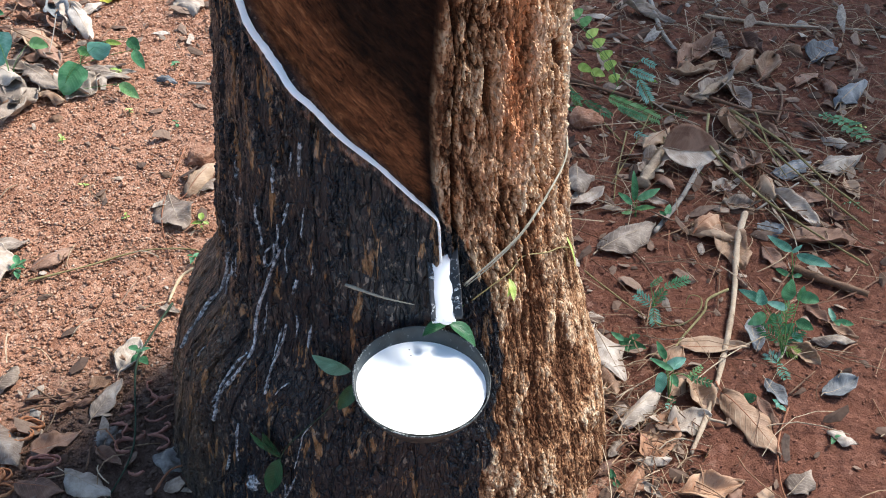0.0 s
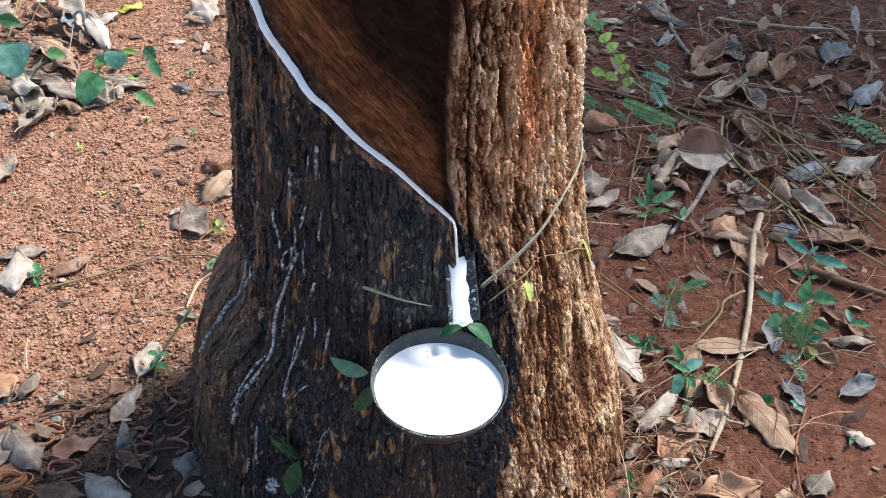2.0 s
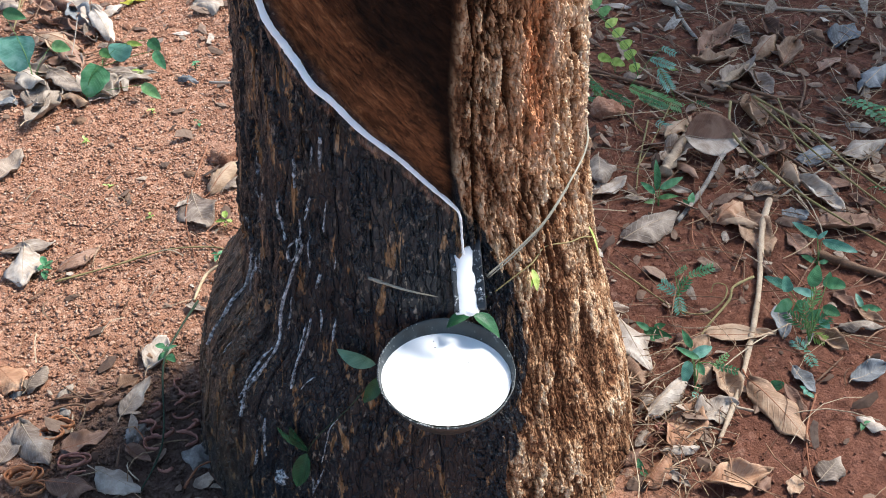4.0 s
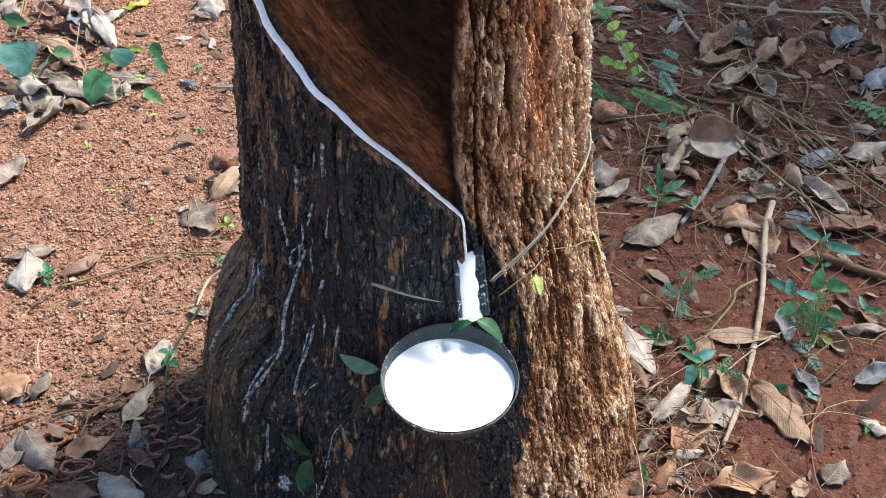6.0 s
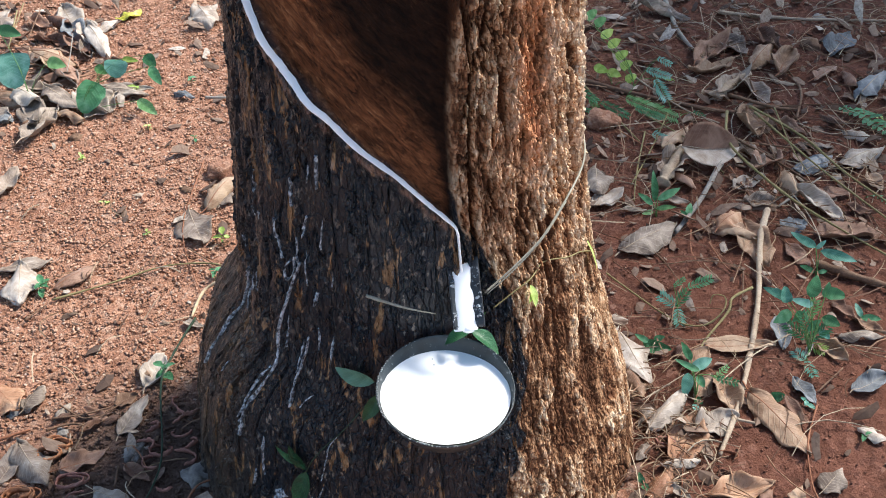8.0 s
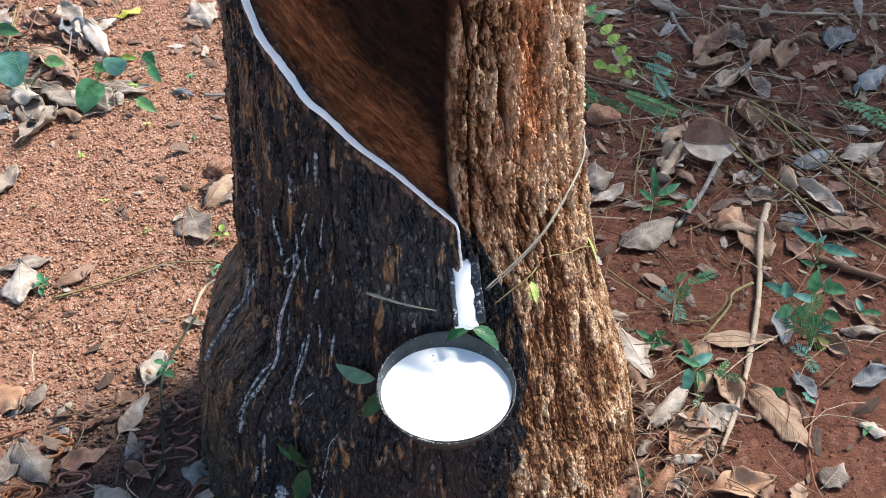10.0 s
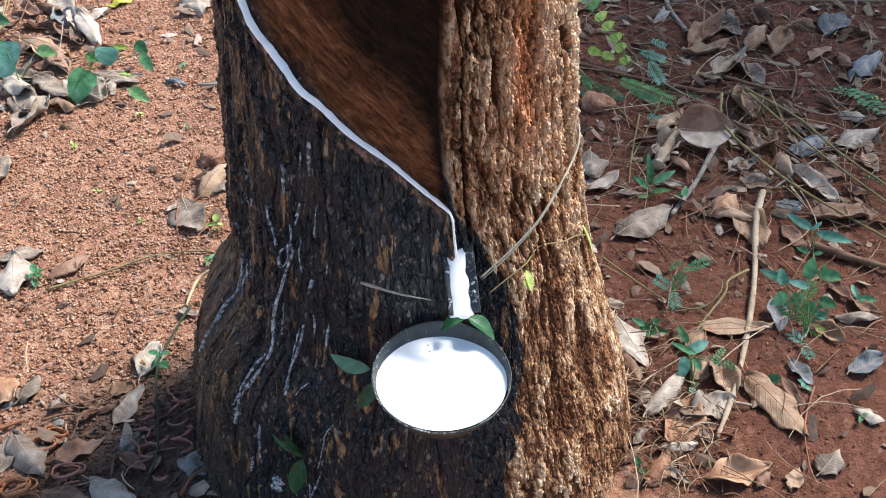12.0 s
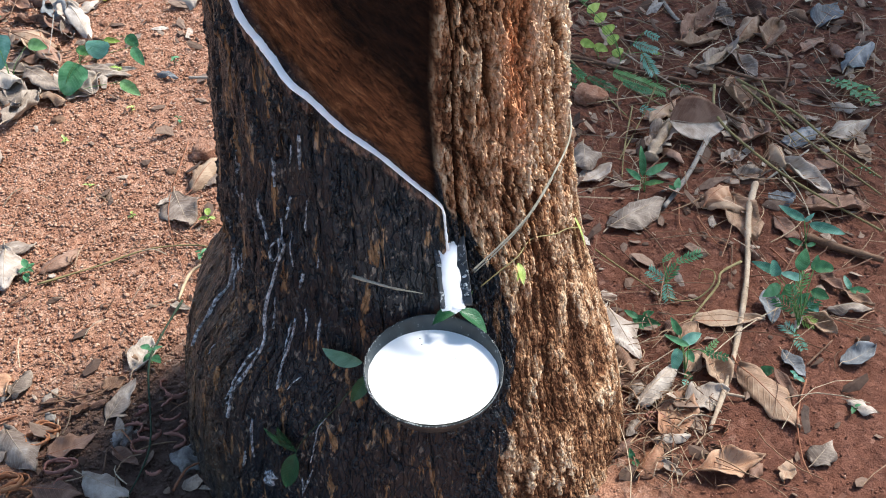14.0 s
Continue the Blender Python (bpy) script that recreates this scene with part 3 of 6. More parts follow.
    # dark high up, plus a painted shadow along the panel's right edge
    stain_shade = 1.15 * step(th, -0.7, 0.02) * step(above, 0.01, 0.13) + 0.25 * step(above, 0.05, 0.2) + 0.9 * step(th, 0.17, 0.27)
    return d, dict(panel=panel, black=black, red=red, pale=pale, relief=relief, plate=pl, stain_shade=stain_shade, lip=lip, earth=step(-th, 0.62, 1.0) * step(0.36 - z, 0, 0.14))


def build_tree():
    tree = thing("rubber_tree", "tapped rubber tree with rough bark and a bare brown panel", "tree")
    z = np.concatenate([np.arange(-0.12, 0.74, 0.00125), np.arange(0.76, 2.96, 0.05)])
    th = np.concatenate([np.concatenate([np.arange(-1.9, 0.2, 0.0066), np.arange(0.2, 1.75, 0.0050)]), np.arange(1.78, 2 * math.pi - 1.92, 0.06)])
    T, Z = np.meshgrid(th, z)
    Tw = np.where(T > math.pi, T - 2 * math.pi, T)
    d, masks = trunk_fields(Tw, Z)
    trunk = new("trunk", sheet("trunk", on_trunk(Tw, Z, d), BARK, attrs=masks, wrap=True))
    trunk.parent = tree
    trunk.data.polygons.foreach_set("use_smooth", [False] * len(trunk.data.polygons))
    tagged(trunk, "rough flaky bark, black and wet below the tapping cut")
    return tree


def skin(th, z, out=0.0):
    """A place on the real, rough bark."""
    a, b = np.array([th], float), np.array([z], float)
    return Vector(on_trunk(a, b, trunk_fields(a, b)[0] + out)[0])


def ribbon(name, way, widths, material, parent, out=0.002, thick=0.003, label="", seed=1, steps=10):
    """Latex that runs over the bark: a rounded strip through (angle, height) places, with an uneven width."""
    rnd = random.Random(seed)
    n = (len(way) - 1) * steps + 1
    f = np.linspace(0, len(way) - 1, n)
    th, z = np.interp(f, range(len(way)), [w[0] for w in way]), np.interp(f, range(len(way)), [w[1] for w in way])
    kern = np.ones(steps) / steps
    pad = lambda v: np.convolve(np.concatenate([np.full(steps // 2, v[0]), v, np.full(steps - steps // 2 - 1, v[-1])]), kern, "valid")
    th, z = pad(th), pad(z)
    wd = np.interp(f, np.linspace(0, len(way) - 1, len(widths)), widths)
    wet = material == LATEX
    wd = wd * (0.18 + 0.62 * fractal(f * 4.7, f * 0 + seed, seed, 3, 0.65) if wet else 0.05 + 1.15 * fractal(f * 6.1, f * 0 + seed, seed, 3))
    dt, dz = np.gradient(th) * 0.2, np.gradient(z)
    ln = np.hypot(dt, dz) + 1e-9
    nt, nz = -dz / ln, dt / ln
    cols = 9
    ease = lambda v: np.convolve(np.pad(v, 5, mode="edge"), np.ones(11) / 11, "valid") if wet else v
    base = ease(trunk_fields(th, z)[0])
    grid = np.zeros((n + 2, cols, 3))
    for k in range(cols):
        e = -1 + 2 * k / (cols - 1)
        tk, zk = th + nt * e * wd / 2 / 0.2, z + nz * e * wd / 2
        lift = base + 0.001 if wet else np.maximum(base, trunk_fields(tk, zk)[0]) * 0.75 + base * 0.25
        rise = thick * math.sqrt(max(0.0, 1 - e * e)) - (0.002 if abs(e) == 1 else 0)
        ledge = -0.0022 * e * np.abs(dt) / ln if wet else 0.0
        grid[1:-1, k] = on_trunk(tk, zk, lift + out + ledge + rise * (0.8 + 0.4 * fractal(f * 5, f * 0 + 3, seed + 5, 2)))
    grid[0], grid[-1] = grid[1].mean(0), grid[-2].mean(0)
    ob = new(name, sheet(name, grid, material))
    ob.parent = parent
    return tagged(ob, label)


TREE = build_tree()
# fresh latex along the cut, and down the short channel to the spout
ribbon("latex_stream", [(a, float(cut_height(a)) + 0.001) for a in (-1.0, -0.84, -0.72, -0.64, -0.58, -0.50, -0.40, -0.30, -0.18, -0.04, 0.12, 0.255)] + [(0.272, 0.450), (0.275, 0.438), (0.275, 0.424), (0.276, 0.405)],
       [0.0050, 0.0050, 0.0052, 0.0056, 0.0080, 0.0058, 0.0053, 0.0053, 0.0050, 0.0048, 0.0047, 0.0054, 0.0052, 0.0044, 0.0042, 0.005], LATEX, TREE, 0.0032, 0.0022, "white latex flowing down the cut", 3)


def build_cup():
    cup = thing("latex_cup", "black bowl brim-full of fresh white latex, hung on the trunk", "cup", at=(0.002, -0.322, 0.3305))
    cup.rotation_euler = (radians(7), 0, 0)
    # the bowl: outer and inner wall with a rounded, chipped rim
    prof = [(0.004, -0.060), (0.020, -0.057), (0.034, -0.048), (0.047, -0.033), (0.0575, -0.014), (0.0630, -0.003), (0.0640, 0.0005), (0.0636, 0.0016), (0.0628, 0.0012), (0.0618, -0.003), (0.0565, -0.014), (0.0450, -0.032), (0.032, -0.046), (0.019, -0.0545), (0.004, -0.0575)]
    n = 96
    w = np.linspace(0, 2 * math.pi, n, endpoint=False)
    grid = np.zeros((len(prof), n, 3))
    for i, (r, z) in enumerate(prof):
        rr = r * (1 + 0.010 * (lattice(np.cos(w) * 2 + 5, np.sin(w) * 2 + 5, 3) - 0.5)) + (0.0006 * (lattice(w * 12, w * 0, 9) - 0.5) if 4 < i < 10 else 0)
        grid[i] = np.stack([rr * np.cos(w), rr * np.sin(w), z + (0.0008 * (lattice(w * 16, w * 0 + 4, 5) - 0.5) if 4 < i < 10 else 0) + 0 * w], -1)
    bowl = new("bowl", sheet("bowl", grid[:, ::-1], CUP, wrap=True))
    bowl.parent = cup
    tagged(bowl, "black bowl crusted with dried latex")
    # the latex inside
    rs = np.array([0.0, 0.02, 0.04, 0.055, 0.0588, 0.0600])
    zs = np.array([0, 0, 0, 0, 0.0003, 0.0012])
    g = np.stack([np.stack([r * np.cos(w), r * np.sin(w), z + 0 * w], -1) for r, z in zip(rs, zs)])
    liquid = new("latex", sheet("latex", g, LATEX, wrap=True))
    liquid.parent = cup
    liquid.rotation_euler, liquid.location = (radians(-7), 0, 0), (0, -0.0018, -0.0068)
    for sx, sy in ((-0.012, 0.047), (-0.0105, 0.039), (0.021, 0.020)):
        bm = bmesh.new()
        bmesh.ops.create_icosphere(bm, subdivisions=1, radius=0.0006)
        for v in bm.verts:
            v.co = Vector((v.co.x * 1.4 + sx, v.co.y + sy - 0.0018, v.co.z * 0.6 - 0.0062 - sy * math.tan(radians(7))))
        part("speck", bm, CUP, cup, "dark speck floating on the latex")
    # a crust of dried latex in bits along the rim
    rnd = random.Random(8)
    bm = bmesh.new()
    for _ in range(260):
        a = rnd.choice((rnd.uniform(0, 6.28), rnd.gauss(2.9, 0.3), rnd.gauss(3.5, 0.25), rnd.gauss(4.4, 0.2), rnd.gauss(5.2, 0.25)))
        r, s = 0.0632 + rnd.uniform(-0.0007, 0.0007), rnd.uniform(0.0002, 0.0006)
        made = bmesh.ops.create_icosphere(bm, subdivisions=1, radius=s)["verts"]
        for v in made:
            v.co = Vector((v.co.x * 1.3 + r * math.cos(a), v.co.y * 1.3 + r * math.sin(a), v.co.z * 0.7 + 0.0012))
    tagged(part("rim_crust", bm, CRUST, bowl, "pale crust of dried latex on the rim"), kind="stuff")
    tagged(liquid, "smooth pool of white liquid latex")
    return cup


build_cup()


# ---- things on the trunk ----
def build_spout():
    spout = thing("latex_spout", "small bent metal spout coated in white latex, driven into the bark", "spout", at=(0.0185, -0.236, 0.405))
    way = Vector((0.0060, -0.040, -0.041))
    side = Vector((1, 0.06, 0.08)).normalized()
    up = side.cross(way).normalized()
    if up.z < 0:
        up = -up
    rows, cols = 22, 15

    def chute(lift, half, lo, hi, ragged, seed):
        g = np.zeros((rows, cols, 3))
        for i in range(rows):
            t = lo + (hi - lo) * i / (rows - 1)
            for k in range(cols):
                e = -1 + 2 * k / (cols - 1)
                w = half * (1 + ragged * (float(lattice(np.array([t * 9.0]), np.array([1.0 if e < 0 else 4.0]), seed)[0]) - 0.5))
                g[i, k] = way * t + side * (e * w) + up * (lift(e, t))
        return g
    trough = lambda e, t: 0.0052 * abs(e) ** 1.8
    plate = new("chute", sheet("chute", chute(trough, 0.0150, -0.15, 1.0, 0.05, 3), METAL))
    plate.parent = spout
    tagged(plate, "dull metal chute spattered with dried latex")
    plate.modifiers.new("thickness", "SOLIDIFY").thickness = 0.0009
    film = lambda e, t: 0.0018 + 0.0026 * max(0.0, 1 - e * e) ** 0.5 - (0.0012 if abs(e) == 1 else 0)
    g = chute(film, 0.0098, -0.06, 1.04, 0.55, 8)
    g -= np.array(side) * 0.0026
    run = new("latex_film", sheet("latex_film", g, LATEX))
    run.parent = spout
    tagged(run, "thick white latex running down the chute")
    bm = bmesh.new()
    bmesh.ops.create_uvsphere(bm, u_segments=14, v_segments=9, radius=1)
    for v in bm.verts:
        v.co = Vector((v.co.x * 0.0062, v.co.y * 0.004, v.co.z * 0.0042)) + way * 1.01 + up * 0.001 - side * 0.001
    part("latex_lip", bm, LATEX, spout, "rounded lip of white latex")
    # scraps of dried latex on the chute's edge
    rnd = random.Random(5)
    for _ in range(9):
        bm = bmesh.new()
        bmesh.ops.create_icosphere(bm, subdivisions=1, radius=0.0016)
        t, s = rnd.uniform(0.1, 1.0), rnd.choice((-1, 1, 1))
        for v in bm.verts:
            v.co = v.co * rnd.uniform(0.6, 1.5) + way * t + side * (s * rnd.uniform(0.009, 0.0135)) + up * 0.0045
        part("latex_crumb", bm, DRY_LATEX, plate)
    return spout


SPOUT = build_spout()

# dried dribbles of latex down the dark bark
DRIBBLE = "thin grey dribble of dried latex"
drip_rnd = random.Random(77)
for _ in range(26):
    a, z, ln = drip_rnd.uniform(-1.15, -0.3), drip_rnd.uniform(0.12, 0.52), drip_rnd.uniform(0.012, 0.05)
    if z > cut_height(a) - 0.04:
        continue
    lean = -0.06 * drip_rnd.random() * (1 if z < 0.3 else 0.4)
    ribbon("dried_dribble", [(a, z), (a + lean * 0.6 + drip_rnd.uniform(-0.01, 0.01), z - ln * 0.5), (a + lean, z - ln)], [0.0015, drip_rnd.uniform(0.002, 0.0045), 0.0015], DRY_LATEX, TREE, 0.0006, 0.0012, DRIBBLE, drip_rnd.randrange(1000), 8)
ribbon("dried_dribble", [(-1.027, 0.345), (-1.14, 0.299), (-1.2, 0.255), (-1.19, 0.222), (-1.24, 0.172)], [0.002, 0.003, 0.0055, 0.004, 0.007], DRY_LATEX, TREE, 0.001, 0.002, DRIBBLE, 11)
ribbon("dried_dribble", [(-0.56, 0.403), (-0.654, 0.356), (-0.745, 0.298), (-0.717, 0.26), (-0.748, 0.229), (-0.796, 0.193), (-0.811, 0.150)], [0.003, 0.0045, 0.005, 0.004, 0.005, 0.006, 0.005], DRY_LATEX, TREE, 0.001, 0.002, DRIBBLE, 12)
ribbon("dried_dribble", [(-0.467, 0.373), (-0.478, 0.366), (-0.501, 0.352)], [0.004, 0.007, 0.003], DRY_LATEX, TREE, 0.001, 0.002, DRIBBLE, 13)
ribbon("dried_dribble", [(-0.541, 0.318), (-0.597, 0.273), (-0.59, 0.25), (-0.564, 0.222)], [0.003, 0.0035, 0.003, 0.005], DRY_LATEX, TREE, 0.001, 0.0016, DRIBBLE, 14)
ribbon("dried_dribble", [(-0.74, 0.262), (-0.79, 0.235), (-0.80, 0.208), (-0.83, 0.165)], [0.003, 0.006, 0.005, 0.004], DRY_LATEX, TREE, 0.001, 0.0016, DRIBBLE, 15)
ribbon("dried_dribble", [(-0.62, 0.40), (-0.665, 0.385), (-0.66, 0.368), (-0.60, 0.386), (-0.61, 0.404)], [0.002, 0.003, 0.003, 0.002, 0.002], DRY_LATEX, TREE, 0.001, 0.0016, DRIBBLE, 16)
ribbon("dried_dribble", [(-0.70, 0.44), (-0.72, 0.425), (-0.69, 0.405), (-0.665, 0.395)], [0.004, 0.003, 0.002, 0.002], DRY_LATEX, TREE, 0.001, 0.0014, DRIBBLE, 17)
ribbon("dried_dribble", [(-0.60, 0.49), (-0.605, 0.475), (-0.60, 0.455)], [0.003, 0.006, 0.003], DRY_LATEX, TREE, 0.001, 0.0014, DRIBBLE, 18)
ribbon("dried_dribble", [(-0.50, 0.455), (-0.53, 0.44), (-0.545, 0.425)], [0.003, 0.005, 0.002], DRY_LATEX, TREE, 0.001, 0.0014, DRIBBLE, 19)
ribbon("dried_dribble", [(-0.42, 0.525), (-0.43, 0.505), (-0.43, 0.485)], [0.005, 0.007, 0.002], DRY_LATEX, TREE, 0.001, 0.0014, DRIBBLE, 20)
ribbon("dried_dribble", [(-0.555, 0.118), (-0.56, 0.108), (-0.575, 0.094)], [0.006, 0.020, 0.010], DRY_LATEX, TREE, 0.001, 0.0024, "bluish-grey blob of dried latex", 23)
ribbon("dried_dribble", [(-0.66, 0.18), (-0.66, 0.15), (-0.65, 0.12)], [0.003, 0.005, 0.003], DRY_LATEX, TREE, 0.001, 0.0014, DRIBBLE, 22)

# a peeled splinter on the bark and the cord round the trunk
tube("splinter", [Vector(on_trunk(np.array([a]), np.array([z]), 0.012)[0]) for a, z in ((-0.19, 0.391), (-0.02, 0.381), (0.13, 0.372))], 0.0018, WOODS["cord"], TREE, 0.8, 6, 0.3, "pale dry splinter against the black bark")
CORD = tagged(tube("cord", [Vector(on_trunk(np.array([a]), np.array([z]), 0.010 + k)[0]) for a, z, k in ((1.75, 0.446, -0.012), (1.45, 0.445, -0.008), (1.22, 0.443, -0.004), (0.95, 0.436, -0.002), (0.72, 0.419, 0.001), (0.54, 0.403, 0.001), (0.37, 0.385, 0.001))],
                   0.0011, WOODS["cord"], None, 0.0, 6, 0.2), "thin grey fibre cord tied round the trunk", "cord")
tube("strand", [Vector(on_trunk(np.array([a]), np.array([z]), 0.010 + k)[0]) for a, z, k in ((0.93, 0.436, 0.0), (0.72, 0.417, 0.001), (0.52, 0.399, 0.002), (0.38, 0.383, 0.001))], 0.0008, WOODS["cord"], CORD, 0.2, 5)


# ---- leaves ----
def blade(name, length, width, material, fold=0.2, bend=0.2, wave=0.1, ragged=0.0, shape=0.85, seed=0, rows=12, cols=7, full=0.8):
    """A leaf blade along +x from its base at the origin, folded at the midrib, bent lengthwise, with wavy edges."""
    t = np.linspace(0, 1, rows)[:, None]
    e = np.linspace(-1, 1, cols)[None, :]
    half = width / 2 * np.clip(np.sin(np.pi * t ** shape), 0, 1) ** full
    rag = 1 + ragged * (lattice(t * 7 + 0 * e, np.sign(e) * 3 + 5 + 0 * t, seed) - 0.5) * np.abs(e)
    x = length * t + 0 * e + ragged * 0.05 * length * (lattice(t * 4 + 0 * e, e * 1.5 + 3, seed + 3) - 0.5)
    y = half * e * rag + 0.05 * length * (lattice(t * 1.7, t * 0, seed + 9) - 0.5) * np.sin(np.pi * t)
    ripple = (fractal(t * 4.5 + 0 * e, e * 1.3 + 9 + 0 * t, seed + 1, 2) - 0.5) * np.abs(e) ** 1.2
    z = fold * half * np.abs(e) ** 1.5 + bend * length * ((2 * t - 1) ** 2 - 1) * 0.35 + wave * width * ripple
    uv = np.stack([(e + 1) / 2 + 0 * t, t + 0 * e], -1)
    return sheet(name, np.stack([x, y, z], -1), material, uv)


TONES = {
    "pale": "pale bleached dry fallen leaf, curled, on red soil",
    "grey": "grey weathered dead leaf lying on red soil",
    "slate": "slate-grey old dead leaf lying on soil",
    "tan": "dry tan fallen leaf with a visible midrib",
    "orange": "dry orange-brown fallen leaf among litter",
    "brown": "dull brown dead leaf lying on the soil",
    "yellow": "bright yellow fallen leaf on red soil",
}


def dead_leaf(x, y, yaw, length, width, tone, curl, tilt=0.0):
    seed = int(abs(x * 977 + y * 1319) * 10) % 9973
    rnd = random.Random(seed)
    up = 1 if rnd.random() < 0.55 else -1
    me = blade("dead_leaf", length, width, LEAVES[tone], up * curl * 1.1, up * curl * rnd.uniform(0.2, 0.7), 0.4 + 0.7 * curl, rnd.uniform(0.2, 0.65), rnd.uniform(0.7, 1.0), seed, 18, 11)
    ob = tagged(new("dead_leaf", me), TONES[tone], "leaf", "fallen leaves")
    roll = math.degrees(math.atan2(tilt, width)) if tilt else rnd.uniform(-9, 9)
    m = pose(x, y, 0, roll, rnd.uniform(-5, 5), yaw)
    co = np.array([m @ v.co for v in me.vertices])
    z = float(np.quantile(ground_height(co[:, 0], co[:, 1]) - co[:, 2], 0.97)) + 0.004
    m.translation.z = z
    ob.matrix_world = m
    ob.modifiers.new("thickness", "SOLIDIFY").thickness = 0.0006
    # midrib and stalk
    n = len(me.vertices) // 11
    mid = [me.vertices[i * 11 + 5].co + Vector((0, 0, 0.0004)) for i in range(0, n, 3)]
    tail = [mid[0] + Vector((-length * rnd.uniform(0.1, 0.22), rnd.uniform(-0.05, 0.05) * length, -0.001))]
    tube("midrib", tail + mid, 0.0011 * min(1.2, length / 0.09), WOODS["pale" if tone in ("pale", "grey", "slate") else "red"], ob, 0.75, 5, 0.1)
    return ob


def folded_leaf(x, y, yaw, length):
    """A broad leaf bent sharply along its midrib: one half stands up, browner, the other lies on the litter."""
    rows, half = 22, 8
    t = np.linspace(0, 1, rows)[:, None]
    e = np.linspace(-1, 1, 2 * half + 1)[None, :]
    wide = length * 0.47 * np.clip(np.sin(np.pi * t ** 0.8), 0, 1) ** 0.62
    u = np.abs(e) * wide * (1 + 0.10 * (fractal(t * 5 + 0 * e, np.sign(e) * 4 + 9 + 0 * t, 61, 2) - 0.5) * np.abs(e))
    rise = np.where(e > 0, radians(68), radians(9))
    wave = 0.006 * (fractal(t * 3 + 0 * e, e * 2 + 5, 63, 2) - 0.5) * np.abs(e)
    yy = np.where(e > 0, 1, -1) * u * np.cos(rise)
    zz = u * np.sin(rise) + wave + 0.018 * np.where(e > 0, 0, -u / length * 1.2) + 0.016 * (2 * t - 1) ** 2 * 0.4
    me = sheet("dead_leaf", np.stack([length * t + 0 * e, yy, zz], -1), LEAVES["pale"], np.stack([(e + 1) / 2 + 0 * t, t + 0 * e], -1))
    me.materials.append(LEAVES["brown"])
    me.polygons.foreach_set("material_index", [1 if p.center.y > 0 else 0 for p in me.polygons])
    ob = tagged(new("dead_leaf", me), "broad dead leaf folded along its midrib, brown and pale halves", "leaf", "fallen leaves")
    ob.matrix_world = pose(x, y, height(x, y) + 0.022, 0, 0, yaw)
    ob.modifiers.new("thickness", "SOLIDIFY").thickness = 0.0007
    tube("midrib", [(-length * 0.15, 0, -0.012), (0, 0, 0.007), (length * 0.5, 0, 0.001), (length, 0, 0.007)], 0.0011, WOODS["pale"], ob, 0.6, 5, 0.1)
    return ob


def twig(name, tone, radius, *pts):
    words = {"pale": "pale weathered", "brown": "dark brown", "red": "thin reddish", "grey": "grey weathered", "olive": "thin olive-brown", "dark": "dark green", "cream": "cream-coloured bare", "green": "green"}
    words["pale"] = "crumbling pale" if "rotten" in name else words["pale"]
    radius = radius * 1.3
    P = [(x, y, height(x, y) + 0.004 + max(z, radius * 0.8)) for x, y, z in pts]
    ob = tube(name, P, radius, WOODS[tone], None, 0.4, 9 if "rotten" in name else 7, 0.8 if "rotten" in name else 0.35)
    return tagged(ob, f"{words[tone]} {name.replace(chr(95), chr(32))} lying on the littered ground", name.replace("rotten_", ""), "twigs and vines")


def leafy(parent, base, tip_dir, length, width, tone, fold=0.25, bend=-0.2, seed=0, name="leaf"):
    """A living leaf as a part, from its base in a direction."""
    ob = new(name, blade(name, length, width, LEAVES[tone], fold, bend, 0.08, 0.0, 0.8, seed, 9, 7))
    ob.parent = parent
    d = Vector(tip_dir).normalized()
    y = Vector((0, 0, 1)).cross(d)
    y = y.normalized() if y.length > 1e-3 else Vector((0, 1, 0))
    z = d.cross(y)
    ob.matrix_basis = Matrix.Translation(base) @ Matrix((d, y, z)).transposed().to_4x4()
    return ob


def aimed(ob, parent, base, tip):
    """Lay a leaf from its base towards its tip with its face up and towards the open side."""
    a, b = Vector(base), Vector(tip)
    d = (b - a).normalized()
    y = Vector((0, -0.75, 0.66)).cross(d).normalized()
    ob.parent = parent
    ob.matrix_basis = Matrix.Translation(a) @ Matrix((d, y, d.cross(y))).transposed().to_4x4()
    return ob


def plume(length, width, tone, seed):
    """A feathery leaf: a thin rib with two rows of narrow leaflets, one mesh."""
    rnd = random.Random(seed)
    n = max(6, int(length / 0.0042))
    verts, faces = [], []

    def strip(root, b, half, rise):
        a, b = Vector(verts[root]), Vector(b)
        w = (b - a).cross(Vector((0, 0, 1))).normalized() * half
        m = a.lerp(b, 0.45) + Vector((0, 0, rise))
        i = len(verts)
        verts.extend([tuple(m + w), tuple(b), tuple(m - w), tuple(m - Vector((0, 0, 0.0004)))])
        faces.extend([(root, i + 2, i + 3), (i + 3, i + 2, i + 1), (root, i + 3, i), (i + 3, i + 1, i)])
    for k in range(n):
        f = 0.96 * k / (n - 1)
        ln = width * 0.55 * (0.5 + 0.62 * math.sin(0.35 + f * 2.5)) * rnd.uniform(0.85, 1.1)
        verts.extend([(length * f, 0, 0), (length * f, 0.0006, -0.0004)])
        root = len(verts) - 2
        if k:
            faces.append((last, root, root + 1, last + 1))
        last = root
        for side in (-1, 1):
            x = length * f
            strip(root, (x + ln * 0.75, side * ln * rnd.uniform(0.75, 0.95), rnd.uniform(-0.0015, 0.002)), min(0.0021, length / n * 0.46), 0.0007)
    me = bpy.data.meshes.new("frond")
    me.from_pydata(verts, [], faces)
    me.uv_layers.new(name="UVMap")
    me.materials.append(LEAVES[tone])
    return new("frond", me)


